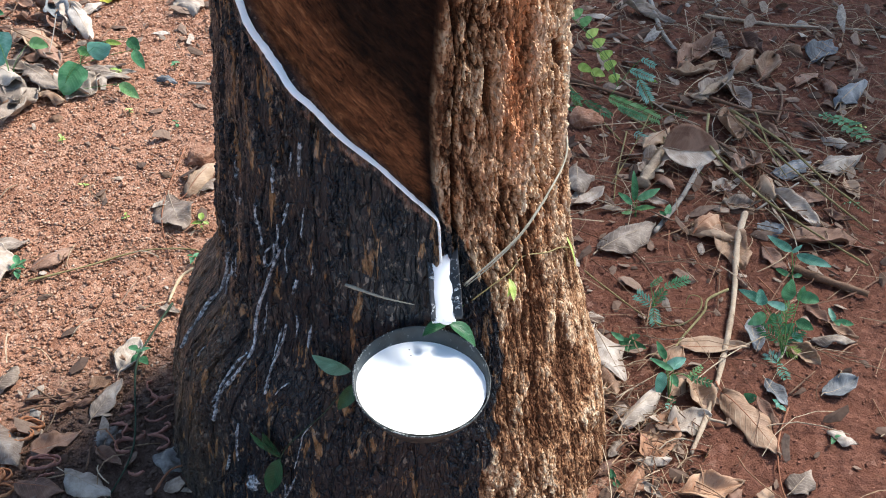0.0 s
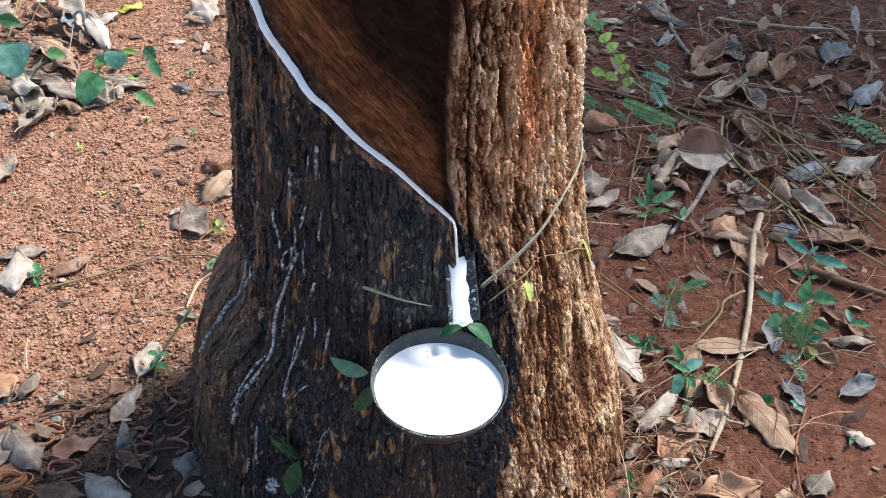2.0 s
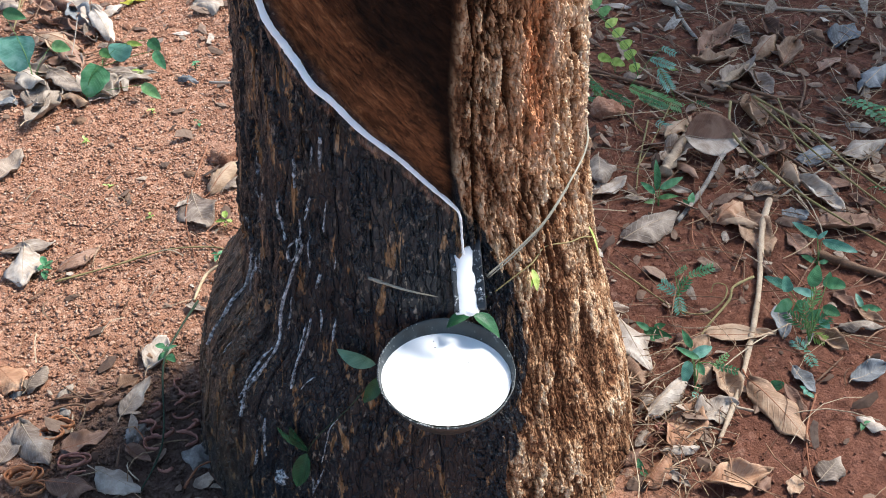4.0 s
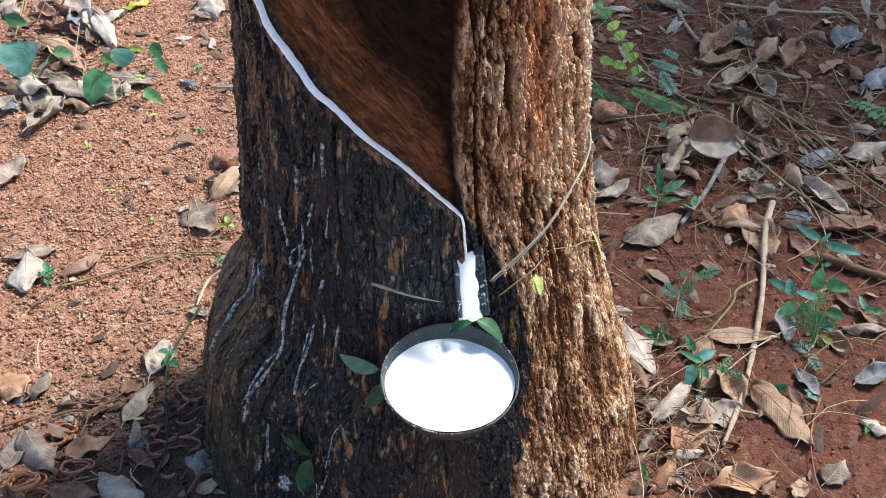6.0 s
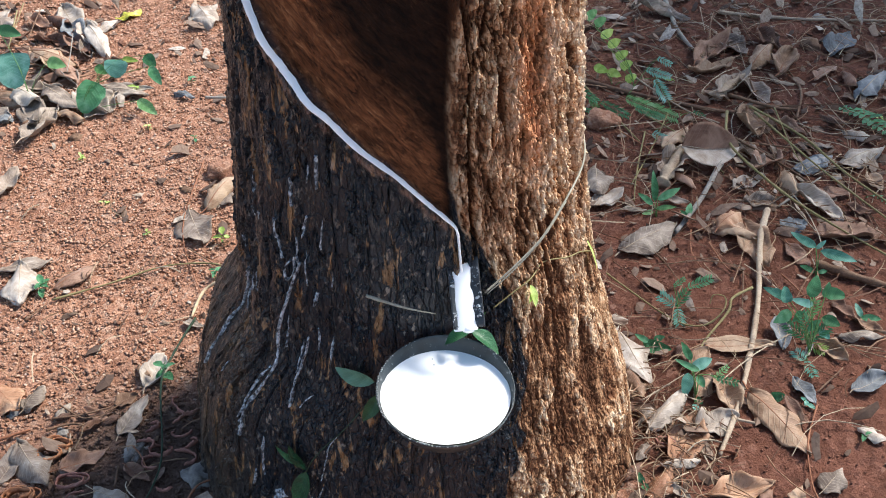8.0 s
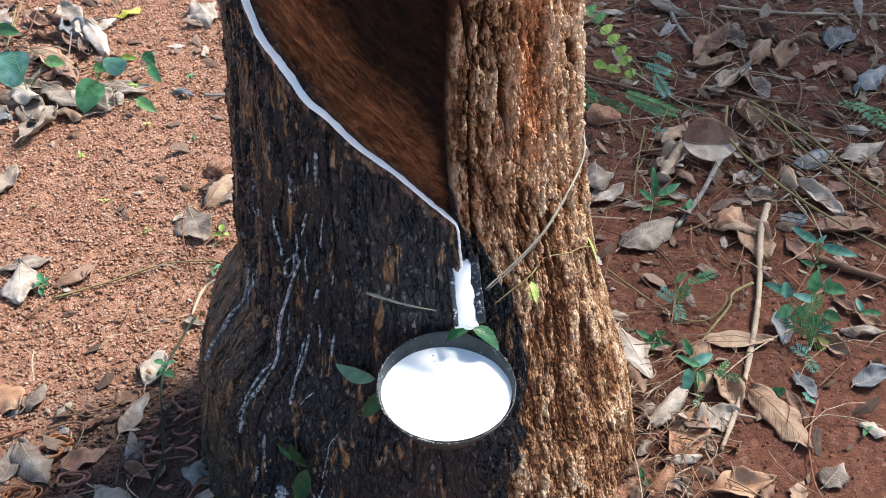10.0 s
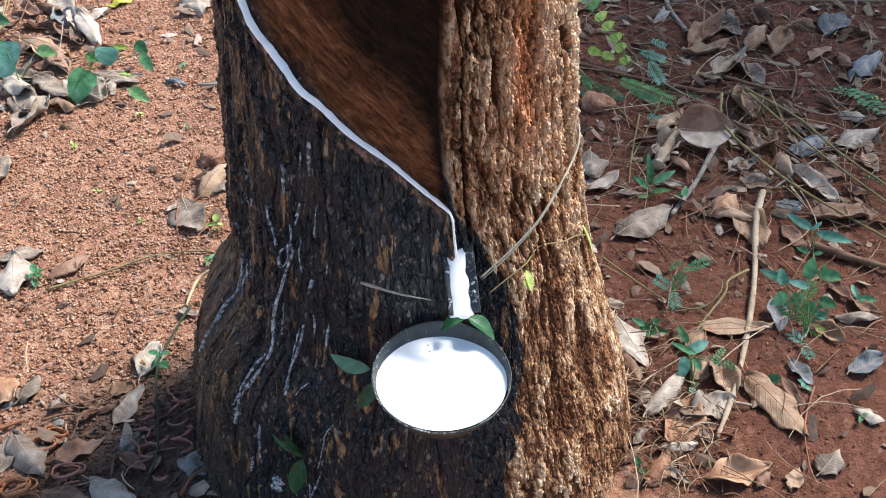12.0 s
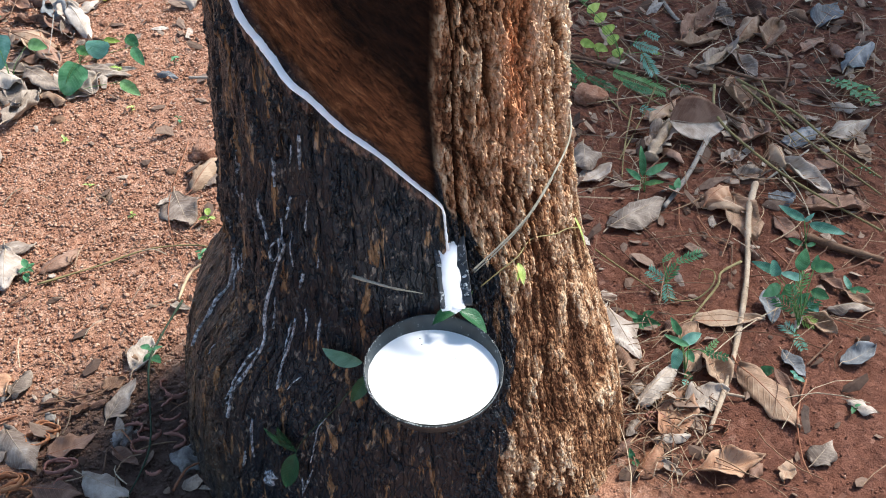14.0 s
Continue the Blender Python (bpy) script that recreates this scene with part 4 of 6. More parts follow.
def sprig(name, label, root, leaves, plumes):
    """A small plant: stems from its root to each leaf, round or pointed blades, feathery fronds."""
    group = {"seedling": "green seedlings", "fern_frond": "ferny fronds", "weed_clump": "green weeds", "vine_shoot": "green sprouts"}[name]
    x, y = root
    p = thing(name, label, "plant", group, (x, y, height(x, y)))
    for k, (base, tip, width, tone) in enumerate(leaves + plumes):
        b, t = Vector(base), Vector(tip)
        low = Vector((b.x * 0.25, b.y * 0.25, 0.35 * b.z))
        near = min((Vector(q[0]) for q in (leaves + plumes)[:k] if q[0][2] < b.z), key=lambda q: (q - b).length, default=None)
        start = (0, 0, -0.004) if near is None or k < 2 or near.length > 0.9 * b.length and near.length > 0.03 else tuple(near)
        low = low + Vector((0, 0.004, b.z * 0.2)) if start[2] < 0 else near.lerp(b, 0.5) + Vector((0.002, 0.001, 0.003))
        tube("stem", [start, tuple(low), tuple(b)], 0.0007, WOODS["green"], p, 0.4, 5)
        length = (t - b).length
        if k < len(leaves):
            wide = width > 0.8 * length
            me = blade("leaf", length, width * (1.0 if name == "vine_shoot" else 0.8), LEAVES[tone], 0.22, -0.16, 0.10, 0.12, 0.58 if wide else 0.72, 7 * k + int(x * 90) % 50, 17, 9, 0.46 if wide else 0.75)
            aimed(new("leaf", me), p, base, tip)
        else:
            aimed(plume(length, width, tone, 31 * k + int(abs(x) * 1e3)), p, base, tip)
    return p


def seedling(x, y, tone, count, size, tall):
    rnd = random.Random(int(abs(x * 7919 + y * 131) * 10))
    p = thing("seedling", "small yellow-green seedling sprouting from red soil" if tone == "lime" else "small green seedling sprouting from red soil", "plant", "green seedlings", (x, y, height(x, y)))
    tube("stem", [(0, 0, -0.004), (rnd.uniform(-0.2, 0.2) * tall, 0, tall * 0.6), (rnd.uniform(-0.3, 0.3) * tall, rnd.uniform(-0.2, 0.2) * tall, tall)], 0.0009, WOODS["green"], p, 0.4, 5)
    a0 = rnd.uniform(0, 6.28)
    for k in range(count):
        a = a0 + k * 2.4
        z = tall * (0.45 + 0.55 * k / max(1, count - 1))
        s = size * rnd.uniform(0.55, 1.0)
        leafy(p, (rnd.uniform(-0.1, 0.1) * tall, 0, z), (math.cos(a), math.sin(a), rnd.uniform(-0.25, 0.45)), s, s * rnd.uniform(0.42, 0.6), tone, 0.3, -0.25, k)


def fern(x, y, tone, length, yaw, tall):
    """A low feathery frond: a thin stalk with pairs of small leaflets."""
    rnd = random.Random(int(abs(x * 7919 + y * 131) * 10))
    p = thing("fern_frond", "pale yellow-green feathery frond with paired leaflets" if tone == "lime" else "green feathery frond with small paired leaflets", "plant", "ferny fronds", (x, y, height(x, y)))
    p.rotation_euler = (0, 0, radians(yaw))
    line = lambda f: Vector((length * f, 0.06 * length * math.sin(f * 2.5), tall * math.sin(min(1, f * 1.6 + 0.05) * 1.7) * (1 - 0.25 * f)))
    tube("stalk", [(0, 0, -0.004)] + [tuple(line(f)) for f in (0.1, 0.35, 0.6, 0.8, 1.0)], 0.0008, WOODS["green"], p, 0.5, 5)
    n = max(4, min(9, int(length / 0.022))) if tone == "lime" else max(5, min(10, int(length / 0.012)))
    for k in range(n):
        f = 0.15 + 0.85 * k / (n - 1)
        s = min(0.022, length * 0.20) * (0.65 + 0.5 * math.sin(f * 3.0)) * rnd.uniform(0.85, 1.15)
        for side in (-1, 1):
            leafy(p, tuple(line(f)), (0.45, side, rnd.uniform(-0.15, 0.25)), s, s * (0.62 if tone == "lime" else 0.42), tone, 0.15, -0.1, k, "leaflet")


def curl(x, y, tone, radius, turns):
    """A curled strip of shaved bark, left from tapping."""
    rnd = random.Random(int(abs(x * 7919 + y * 131) * 10))
    turns = turns * (0.62 if tone == "shaving" else 0.85) * rnd.uniform(0.8, 1.2)
    radius = radius * rnd.uniform(0.75, 1.1)
    n = int(10 + 22 * turns)
    a0 = rnd.uniform(0, 6.28)
    g = np.zeros((n, 4, 3))
    h, th = rnd.uniform(0.005, 0.009), rnd.uniform(0.0014, 0.0022)
    lean = rnd.uniform(-0.6, 0.6)
    squash = rnd.uniform(0.45, 0.9)
    for i in range(n):
        f = i / (n - 1)
        a = a0 + f * turns * 6.28
        r = radius * (1 - 0.28 * f * min(1.0, turns / 2)) * (1 + 0.22 * math.sin(a * 1.3 + a0) + 0.08 * math.sin(a * 3.1))
        zz = 0.001 + 0.004 * f * turns * 0.5 + lean * r * math.cos(a) * 0.5 + 0.006 * abs(lean)
        hh = h * (0.3 + 0.7 * math.sin(math.pi * min(1, max(0, f))) ** 0.5) * rnd.uniform(0.7, 1.15)
        r += rnd.uniform(-0.0007, 0.0007)
        for k, (dr, dz) in enumerate(((0, 0), (th, 0), (th, hh), (0, hh))):
            g[i, k] = ((r + dr) * math.cos(a), (r + dr) * math.sin(a) * squash, zz + dz)
    mat = LEAVES["slate"] if tone == "slate" else WOODS[tone]
    ob = new("bark_shaving", sheet("bark_shaving", g, mat, wrap=True))
    ob.location = (x, y, height(x, y) + 0.003)
    words = {"orange": "fresh orange curl of shaved bark on soil", "slate": "dark grey coil of old bark shaving", "red": "reddish curl of shaved bark on soil"}
    tagged(ob, words.get(tone, "reddish-brown curled strip of shaved bark on dark soil"), "bark shaving", "bark shavings")


def lump(name, x, y, r, mat, label, category, group, rough=0.5, flat=0.7, detail=3):
    rnd = random.Random(int(abs(x * 7919 + y * 131) * 10))
    bm = bmesh.new()
    bmesh.ops.create_icosphere(bm, subdivisions=detail, radius=1)
    o = Vector((rnd.uniform(0, 50), rnd.uniform(0, 50), 0))
    for v in bm.verts:
        k = 1 + rough * (noise.noise(v.co * 1.6 + o) + 0.5 * noise.noise(v.co * 4.5 + o))
        v.co = Vector((v.co.x * 1.25, v.co.y, v.co.z * flat)) * (r * k)
    ob = part(name, bm, mat, None)
    ob.location, ob.rotation_euler = (x, y, height(x, y) + r * flat * 0.45), (0, 0, rnd.uniform(0, 6.28))
    tagged(ob, label, category, group)


SCRAP = wood_material("old_latex", (0.06, 0.05, 0.044), (0.22, 0.20, 0.18), (0.44, 0.41, 0.375))


def scrap(x, y, r):
    lump("latex_scrap", x, y, r * 0.62, SCRAP, "crumpled grey scrap of dried latex on soil", "latex scrap", "latex scraps", 0.8, 0.5)


def stone(x, y, r, tone):
    mat = SOIL if tone == "red" else WOODS["brown" if tone == "brown" else "grey"]
    lump("clod", x, y, r, mat, "hard red clod of laterite soil" if tone == "red" else "dull brown pebble on the soil" if tone == "brown" else "grey pebble half sunk in soil", "clod", "clods and pebbles", 0.35, 0.7)


def trunk_leaf(base, tip, width, tone, label, fold=0.25, out=0.006, tip_out=0.012):
    """A leaf that lies against the trunk, from one place on the bark to another."""
    a, b = skin(*base, out), skin(*tip, tip_out)
    ob = new("creeper_leaf", blade("creeper_leaf", (b - a).length, width, LEAVES[tone], fold, -0.12, 0.06, 0.0, 0.85, 3, 12, 9))
    d = (b - a).normalized()
    nrm = skin((base[0] + tip[0]) / 2, (base[1] + tip[1]) / 2, 0.05) - skin((base[0] + tip[0]) / 2, (base[1] + tip[1]) / 2)
    y = nrm.cross(d).normalized()
    ob.matrix_world = Matrix.Translation(a) @ Matrix((d, y, d.cross(y))).transposed().to_4x4()
    return ob


# ---- creepers on the trunk ----
def build_creepers():
    low = thing("creeper", "dark green creeper climbing the black bark", "plant", "creepers on the trunk")
    tube("stem", [tuple(skin(a, z, 0.004)) for a, z in ((-0.44, 0.13), (-0.42, 0.165), (-0.36, 0.195), (-0.27, 0.23), (-0.2, 0.265))], 0.0008, WOODS["dark"], low, 0.3, 5)
    for b, t, w, tone in (((-0.42, 0.165), (-0.50, 0.195), 0.017, "deep"), ((-0.42, 0.163), (-0.455, 0.118), 0.020, "deep"), ((-0.44, 0.17), (-0.57, 0.185), 0.012, "deep"),
                          ((-0.165, 0.272), (-0.205, 0.246), 0.015, "deep"), ((-0.19, 0.285), (-0.375, 0.30), 0.022, "teal")):
        trunk_leaf(b, t, w, tone, "").parent = low
    fine = thing("creeper", "thin creeper with one small light-green leaf", "plant", "creepers on the trunk")
    tube("stem", [tuple(skin(a, z, 0.004)) for a, z in ((0.43, 0.356), (0.55, 0.366), (0.66, 0.372), (0.80, 0.373), (0.95, 0.365), (1.12, 0.348), (1.3, 0.322))], 0.0008, WOODS["olive"], fine, 0.1, 5)
    trunk_leaf((0.66, 0.364), (0.64, 0.346), 0.009, "lime", "").parent = fine
    trunk_leaf((0.64, 0.358), (0.61, 0.352), 0.005, "lime", "").parent = fine
    trunk_leaf((1.33, 0.335), (1.28, 0.300), 0.008, "lime", "").parent = fine
    # the pair of leaves that hangs under the spout
    pair = thing("leaf_pair", "pair of glossy green leaves hanging under the metal spout", "plant")
    tube("stem", [(0.046, -0.225, 0.349), (0.034, -0.252, 0.347), (0.0265, -0.264, 0.3475)], 0.0009, WOODS["green"], pair, 0.2, 5)
    leafy(pair, (0.0265, -0.264, 0.3485), (0.027, -0.008, -0.022), 0.036, 0.019, "deep", 0.3, -0.25, 2)
    leafy(pair, (0.0255, -0.264, 0.3475), (-0.024, -0.004, -0.013), 0.027, 0.016, "deep", 0.3, -0.35, 5)


build_creepers()


# ---- small litter, too much to count ----
def litter_material(name, ramp, rough=0.75):
    n = Nodes(name)
    f = n.noise(n.coords(), 180, 4, 0.65)
    c = n.mix(n.ramp(f, (0.35, 0.55), (0.6, 0.0)), n.ramp(n.island(), *ramp), (0.08, 0.045, 0.03))
    return n.done(c, rough, f, 0.001, 0.6, 0.3)


def build_fragments():
    rng = np.random.default_rng(9)
    n = 4200
    x, y = rng.uniform(-1.1, 1.15, n), rng.uniform(-0.4, 1.55, n)
    want = np.where(x > 0.12, 0.35 + 0.65 * step(y, 0.1, 0.6), 0.12 + 0.5 * step(-y, 0.05, 0.2) + 0.6 * step(y - 0.4 * (x + 0.55), 0.75, 0.95))
    keep = (rng.uniform(0, 1, n) < want * (0.3 + 1.2 * fractal(x * 6, y * 6, 33, 3))) & (np.hypot((x + 0.03) / 0.28, (y + 0.05) / 0.25) > 1)
    x, y = x[keep], y[keep]
    n = len(x)
    r = 0.004 + 0.013 * rng.uniform(0, 1, n) ** 2
    a = np.linspace(0, 2 * np.pi, 7, endpoint=False)
    rr = rng.uniform(0.45, 1.15, (n, 7)) * r[:, None]
    turn = rng.uniform(0, 6.28, (n, 1))
    px, py = rr * np.cos(a) * 1.5, rr * np.sin(a) * 0.75
    tx, ty = rng.normal(0, 0.35, (n, 1)), rng.normal(0, 0.35, (n, 1))
    pz = px * tx + py * ty + rng.uniform(-0.12, 0.12, (n, 7)) * r[:, None]
    pz -= pz.min(1, keepdims=True)
    X, Y = x[:, None] + px * np.cos(turn) - py * np.sin(turn), y[:, None] + px * np.sin(turn) + py * np.cos(turn)
    Z = ground_height(x, y)[:, None] + pz + 0.003
    top = np.stack([X, Y, Z], -1)
    cen = np.stack([x, y, Z.mean(1) + r * 0.12], -1)[:, None]
    v = np.concatenate([top, cen, top - np.array([0, 0, 0.0008])], 1)
    f = [(k, (k + 1) % 7, 7) for k in range(7)] + [(k, 8 + k, 8 + (k + 1) % 7, (k + 1) % 7) for k in range(7)]
    faces = [tuple(i + 15 * b for i in q) for b in range(n) for q in f]
    me = bpy.data.meshes.new("leaf_fragments")
    me.from_pydata(v.reshape(-1, 3).tolist(), [], faces)
    me.materials.append(litter_material("leaf_fragments", ((0.0, (0.055, 0.032, 0.022)), (0.4, (0.13, 0.08, 0.055)), (0.7, (0.22, 0.15, 0.11)), (0.9, (0.34, 0.27, 0.21)), (1.0, (0.48, 0.42, 0.36)))))
    tagged(new("leaf_fragments", me), "broken bits of dry brown and grey leaves", "leaf litter", kind="stuff")


def build_straws():
    rng = np.random.default_rng(19)
    verts, faces = [], []
    for k in range(1720):
        x, y = rng.uniform(0.15, 1.15), rng.uniform(-0.35, 1.5)
        heap = k >= 1500
        if heap:
            x, y = rng.normal(0.30, 0.035), rng.normal(-0.07, 0.07)
        if not heap and rng.uniform() > 0.28 + 0.72 * float(step(np.array([y + 0.3 * x]), 0.25, 0.7)[0]):
            x, y = rng.uniform(-0.9, -0.28), rng.uniform(-0.35, 0.4)
            if rng.uniform() > 0.35:
                continue
        a, ln, r, b = rng.uniform(0, 6.28), rng.uniform(0.015, 0.06) if heap else rng.uniform(0.03, 0.20) if x > 0 else rng.uniform(0.01, 0.06), rng.uniform(0.0004, 0.0011), rng.normal(0, 0.5)
        z0, z1 = rng.uniform(0.002, 0.016), rng.uniform(0.002, 0.012)
        start = len(verts)
        for k in range(5):
            f = k / 4
            w = a + b * f
            cx, cy = x + ln * f * math.cos(w), y + ln * f * math.sin(w)
            cz = z0 + (z1 - z0) * f + 0.006 * math.sin(f * 3.14)
            for s in range(3):
                q = s * 2.094
                verts.append((cx - math.sin(w) * math.cos(q) * r, cy + math.cos(w) * math.cos(q) * r, cz + math.sin(q) * r))
        for k in range(4):
            for s in range(3):
                i, j = start + k * 3 + s, start + k * 3 + (s + 1) % 3
                faces.append((i, j, j + 3, i + 3))
    v = np.array(verts)
    v[:, 2] += ground_height(v[:, 0], v[:, 1])
    me = bpy.data.meshes.new("dry_straws")
    me.from_pydata(v.tolist(), [], faces)
    me.materials.append(litter_material("dry_straws", ((0.0, (0.12, 0.06, 0.035)), (0.4, (0.24, 0.13, 0.075)), (0.75, (0.34, 0.24, 0.15)), (1.0, (0.48, 0.40, 0.29)))))
    tagged(new("dry_straws", me), "thin dry straws and rootlets over soil", "leaf litter", kind="stuff")


build_fragments()
build_straws()


# ---- drops of latex that fall from the spout into the cup ----
def latex_drop():
    bm = bmesh.new()
    bmesh.ops.create_uvsphere(bm, u_segments=12, v_segments=9, radius=0.0026)
    for v in bm.verts:
        if v.co.z > 0:
            v.co = Vector((v.co.x * (1 - v.co.z / 0.0034), v.co.y * (1 - v.co.z / 0.0034), v.co.z * 1.7))
    return tagged(part("latex_drop", bm, LATEX, None), "small drop of white latex under the spout", "drop", "latex drops")


DROPS = [latex_drop() for _ in range(5)]


# ---- limbs and crowns, above the view ----
def build_crown(tree, low, seed, leaves):
    rnd = random.Random(seed)
    ends = []
    for k in range(9):
        a, z0 = k * 2.4, low + 0.13 * k
        tip = Vector((math.cos(a) * rnd.uniform(0.5, 0.85), math.sin(a) * rnd.uniform(0.5, 0.85), z0 + rnd.uniform(0.35, 0.7)))
        mid = Vector((math.cos(a) * 0.25, math.sin(a) * 0.25, z0 + 0.22))
        tube("limb", [(0, 0, z0), tuple(mid), tuple(tip)], 0.022, WOODS["grey"], tree, 0.7, 7)
        ends += [mid.lerp(tip, f) for f in (0.35, 0.6, 0.8, 1.0)]
    rng = np.random.default_rng(seed)
    n = leaves
    c = np.array([ends[i][:] for i in rng.integers(0, len(ends), n)]) + rng.normal(0, 0.14, (n, 3))
    a, ln = rng.uniform(0, 6.28, n), rng.uniform(0.07, 0.13, n)
    d = np.stack([np.cos(a), np.sin(a), rng.uniform(-0.7, 0.1, n)], -1) * ln[:, None]
    s = np.stack([-np.sin(a), np.cos(a), rng.uniform(-0.3, 0.3, n)], -1) * (ln * 0.19)[:, None]
    v = np.stack([c, c + d * 0.5 + s, c + d, c + d * 0.5 - s], 1)
    me = bpy.data.meshes.new("crown")
    me.from_pydata(v.reshape(-1, 3).tolist(), [], [tuple(range(4 * i, 4 * i + 4)) for i in range(n)])
    me.materials.append(LEAVES["green"])
    crown = new("crown", me)
    crown.parent = tree

build_crown(TREE, 1.75, 7, 2600)


# ---- an unseen tree, added so that its low crown shades the litter behind ----
def build_shade_tree(x, y):
    tree = thing("rubber_tree", "unseen rubber tree added for shade, with a low leafy green crown", "tree", at=(x, y, height(x, y)))
    z = np.linspace(-0.05, 2.9, 90)[:, None]
    w = np.linspace(0, 2 * math.pi, 40, endpoint=False)[None, :]
    r = (0.11 - 0.028 * z + 0.05 * np.exp(-np.maximum(z, 0) / 0.15)) * (1 + 0.10 * (fractal(w * 3, z * 6, 7, 3) - 0.5))
    trunk = new("trunk", sheet("trunk", np.stack([r * np.cos(w), r * np.sin(w), z + 0 * w], -1), WOODS["grey"], wrap=True))
    trunk.parent = tree
    build_crown(tree, 1.05, 42, 2300)



# out of view; placed along the sun's direction from the litter to be shaded
build_shade_tree(2.28, 2.02)


# ---- leaf litter, twigs and plants ----
dead_leaf(0.526, 0.888, 52, 0.156, 0.047, "brown", 0.8, 0.0)
dead_leaf(0.689, 1.037, -71, 0.095, 0.033, "brown", 0.9, 0.0)
dead_leaf(0.412, 0.510, -60, 0.059, 0.023, "brown", 0.8, 0.0)
dead_leaf(0.464, 0.652, -131, 0.091, 0.036, "tan", 0.8, 0.0)
dead_leaf(0.635, 0.685, -46, 0.070, 0.025, "brown", 0.8, 0.0)
dead_leaf(0.605, 0.513, -85, 0.069, 0.028, "tan", 0.9, 0.0)
dead_leaf(0.682, 0.412, -19, 0.057, 0.020, "brown", 0.8, 0.0)
dead_leaf(0.486, 0.244, -66, 0.044, 0.018, "brown", 0.7, 0.0)
dead_leaf(0.818, 0.864, -80, 0.070, 0.028, "brown", 0.8, 0.0)
dead_leaf(0.263, 0.031, -80, 0.054, 0.027, "tan", 0.8, 0.0)
dead_leaf(0.260, -0.068, 51, 0.045, 0.016, "grey", 0.9, 0.0)
dead_leaf(0.281, -0.175, -43, 0.033, 0.013, "grey", 0.7, 0.0)
dead_leaf(0.229, -0.158, 47, 0.037, 0.015, "brown", 0.8, 0.0)
dead_leaf(0.346, -0.148, -56, 0.032, 0.011, "brown", 0.8, 0.0)
dead_leaf(0.338, 0.078, -77, 0.047, 0.019, "brown", 0.7, 0.0)
dead_leaf(-0.810, 1.012, -24, 0.073, 0.026, "brown", 0.8, 0.0)
dead_leaf(-0.905, 1.010, 29, 0.058, 0.020, "brown", 0.8, 0.0)
dead_leaf(-0.793, 0.910, -42, 0.104, 0.042, "tan", 0.8, 0.0)
dead_leaf(-0.667, 0.912, -24, 0.070, 0.021, "brown", 0.8, 0.0)
dead_leaf(-0.848, 1.121, -35, 0.085, 0.030, "brown", 0.8, 0.0)
dead_leaf(-0.651, 0.678, 154, 0.068, 0.027, "tan", 0.9, 0.0)
dead_leaf(-0.395, 0.027, 134, 0.030, 0.015, "tan", 0.6, 0.0)
dead_leaf(-0.471, -0.038, -25, 0.047, 0.016, "brown", 0.8, 0.0)
dead_leaf(-0.392, -0.134, -36, 0.046, 0.018, "brown", 0.7, 0.0)
dead_leaf(-0.488, -0.028, -115, 0.033, 0.013, "grey", 0.8, 0.0)
dead_leaf(-0.694, 1.112, 36, 0.060, 0.030, "yellow", 0.3, 0.0)
dead_leaf(-0.826, 1.173, -61, 0.120, 0.056, "grey", 0.26, 0.0)
dead_leaf(-0.757, 1.080, -62, 0.120, 0.050, "grey", 0.39, 0.0)
dead_leaf(-0.725, 1.048, 59, 0.069, 0.034, "pale", 0.32, 0.0)
dead_leaf(-0.775, 1.034, -54, 0.115, 0.046, "brown", 0.42, 0.0)
dead_leaf(-0.534, 1.093, 55, 0.092, 0.032, "grey", 0.43, 0.0)
dead_leaf(-0.525, 1.161, -65, 0.120, 0.056, "pale", 0.5, 0.0)
dead_leaf(-0.957, 1.096, 76, 0.071, 0.036, "pale", 0.18, 0.0)
dead_leaf(-0.741, 0.603, 73, 0.120, 0.056, "grey", 0.7, 0.0)
dead_leaf(-0.727, 0.656, 114, 0.120, 0.056, "grey", 0.16, 0.0)
dead_leaf(-0.695, 0.795, -47, 0.124, 0.056, "grey", 0.3, 0.0)
dead_leaf(-0.836, 0.831, -19, 0.112, 0.028, "pale", 0.53, 0.0)
dead_leaf(-0.657, 0.818, -13, 0.117, 0.026, "grey", 0.27, 0.0)
dead_leaf(-0.859, 0.799, -22, 0.084, 0.025, "tan", 0.26, 0.0)
dead_leaf(-0.813, 0.793, -43, 0.100, 0.050, "grey", 0.6, 0.0)
dead_leaf(-0.836, 0.731, -48, 0.069, 0.041, "grey", 0.36, 0.0)
dead_leaf(-0.507, 0.789, -24, 0.049, 0.017, "slate", 0.53, 0.0)
dead_leaf(-0.868, 0.969, -20, 0.113, 0.034, "brown", 0.36, 0.0)
dead_leaf(-0.758, 0.916, -60, 0.119, 0.048, "brown", 0.44, 0.0)
dead_leaf(-0.756, 0.794, -45, 0.122, 0.055, "grey", 0.22, 0.0)
dead_leaf(-0.741, 0.442, 81, 0.088, 0.048, "pale", 0.44, 0.0)
dead_leaf(-0.383, 0.413, 67, 0.090, 0.033, "tan", 0.6, 0.0)
dead_leaf(-0.361, 0.423, 60, 0.046, 0.023, "pale", 0.54, 0.0)
dead_leaf(-0.434, 0.380, 39, 0.036, 0.013, "grey", 0.39, 0.0)
dead_leaf(-0.412, 0.416, -67, 0.106, 0.056, "pale", 0.2, 0.0)
dead_leaf(-0.679, 0.254, 17, 0.085, 0.031, "pale", 0.25, 0.0)
dead_leaf(-0.642, 0.266, -75, 0.099, 0.050, "pale", 0.3, 0.0)
dead_leaf(-0.579, 0.210, 43, 0.073, 0.031, "brown", 0.5, 0.0)
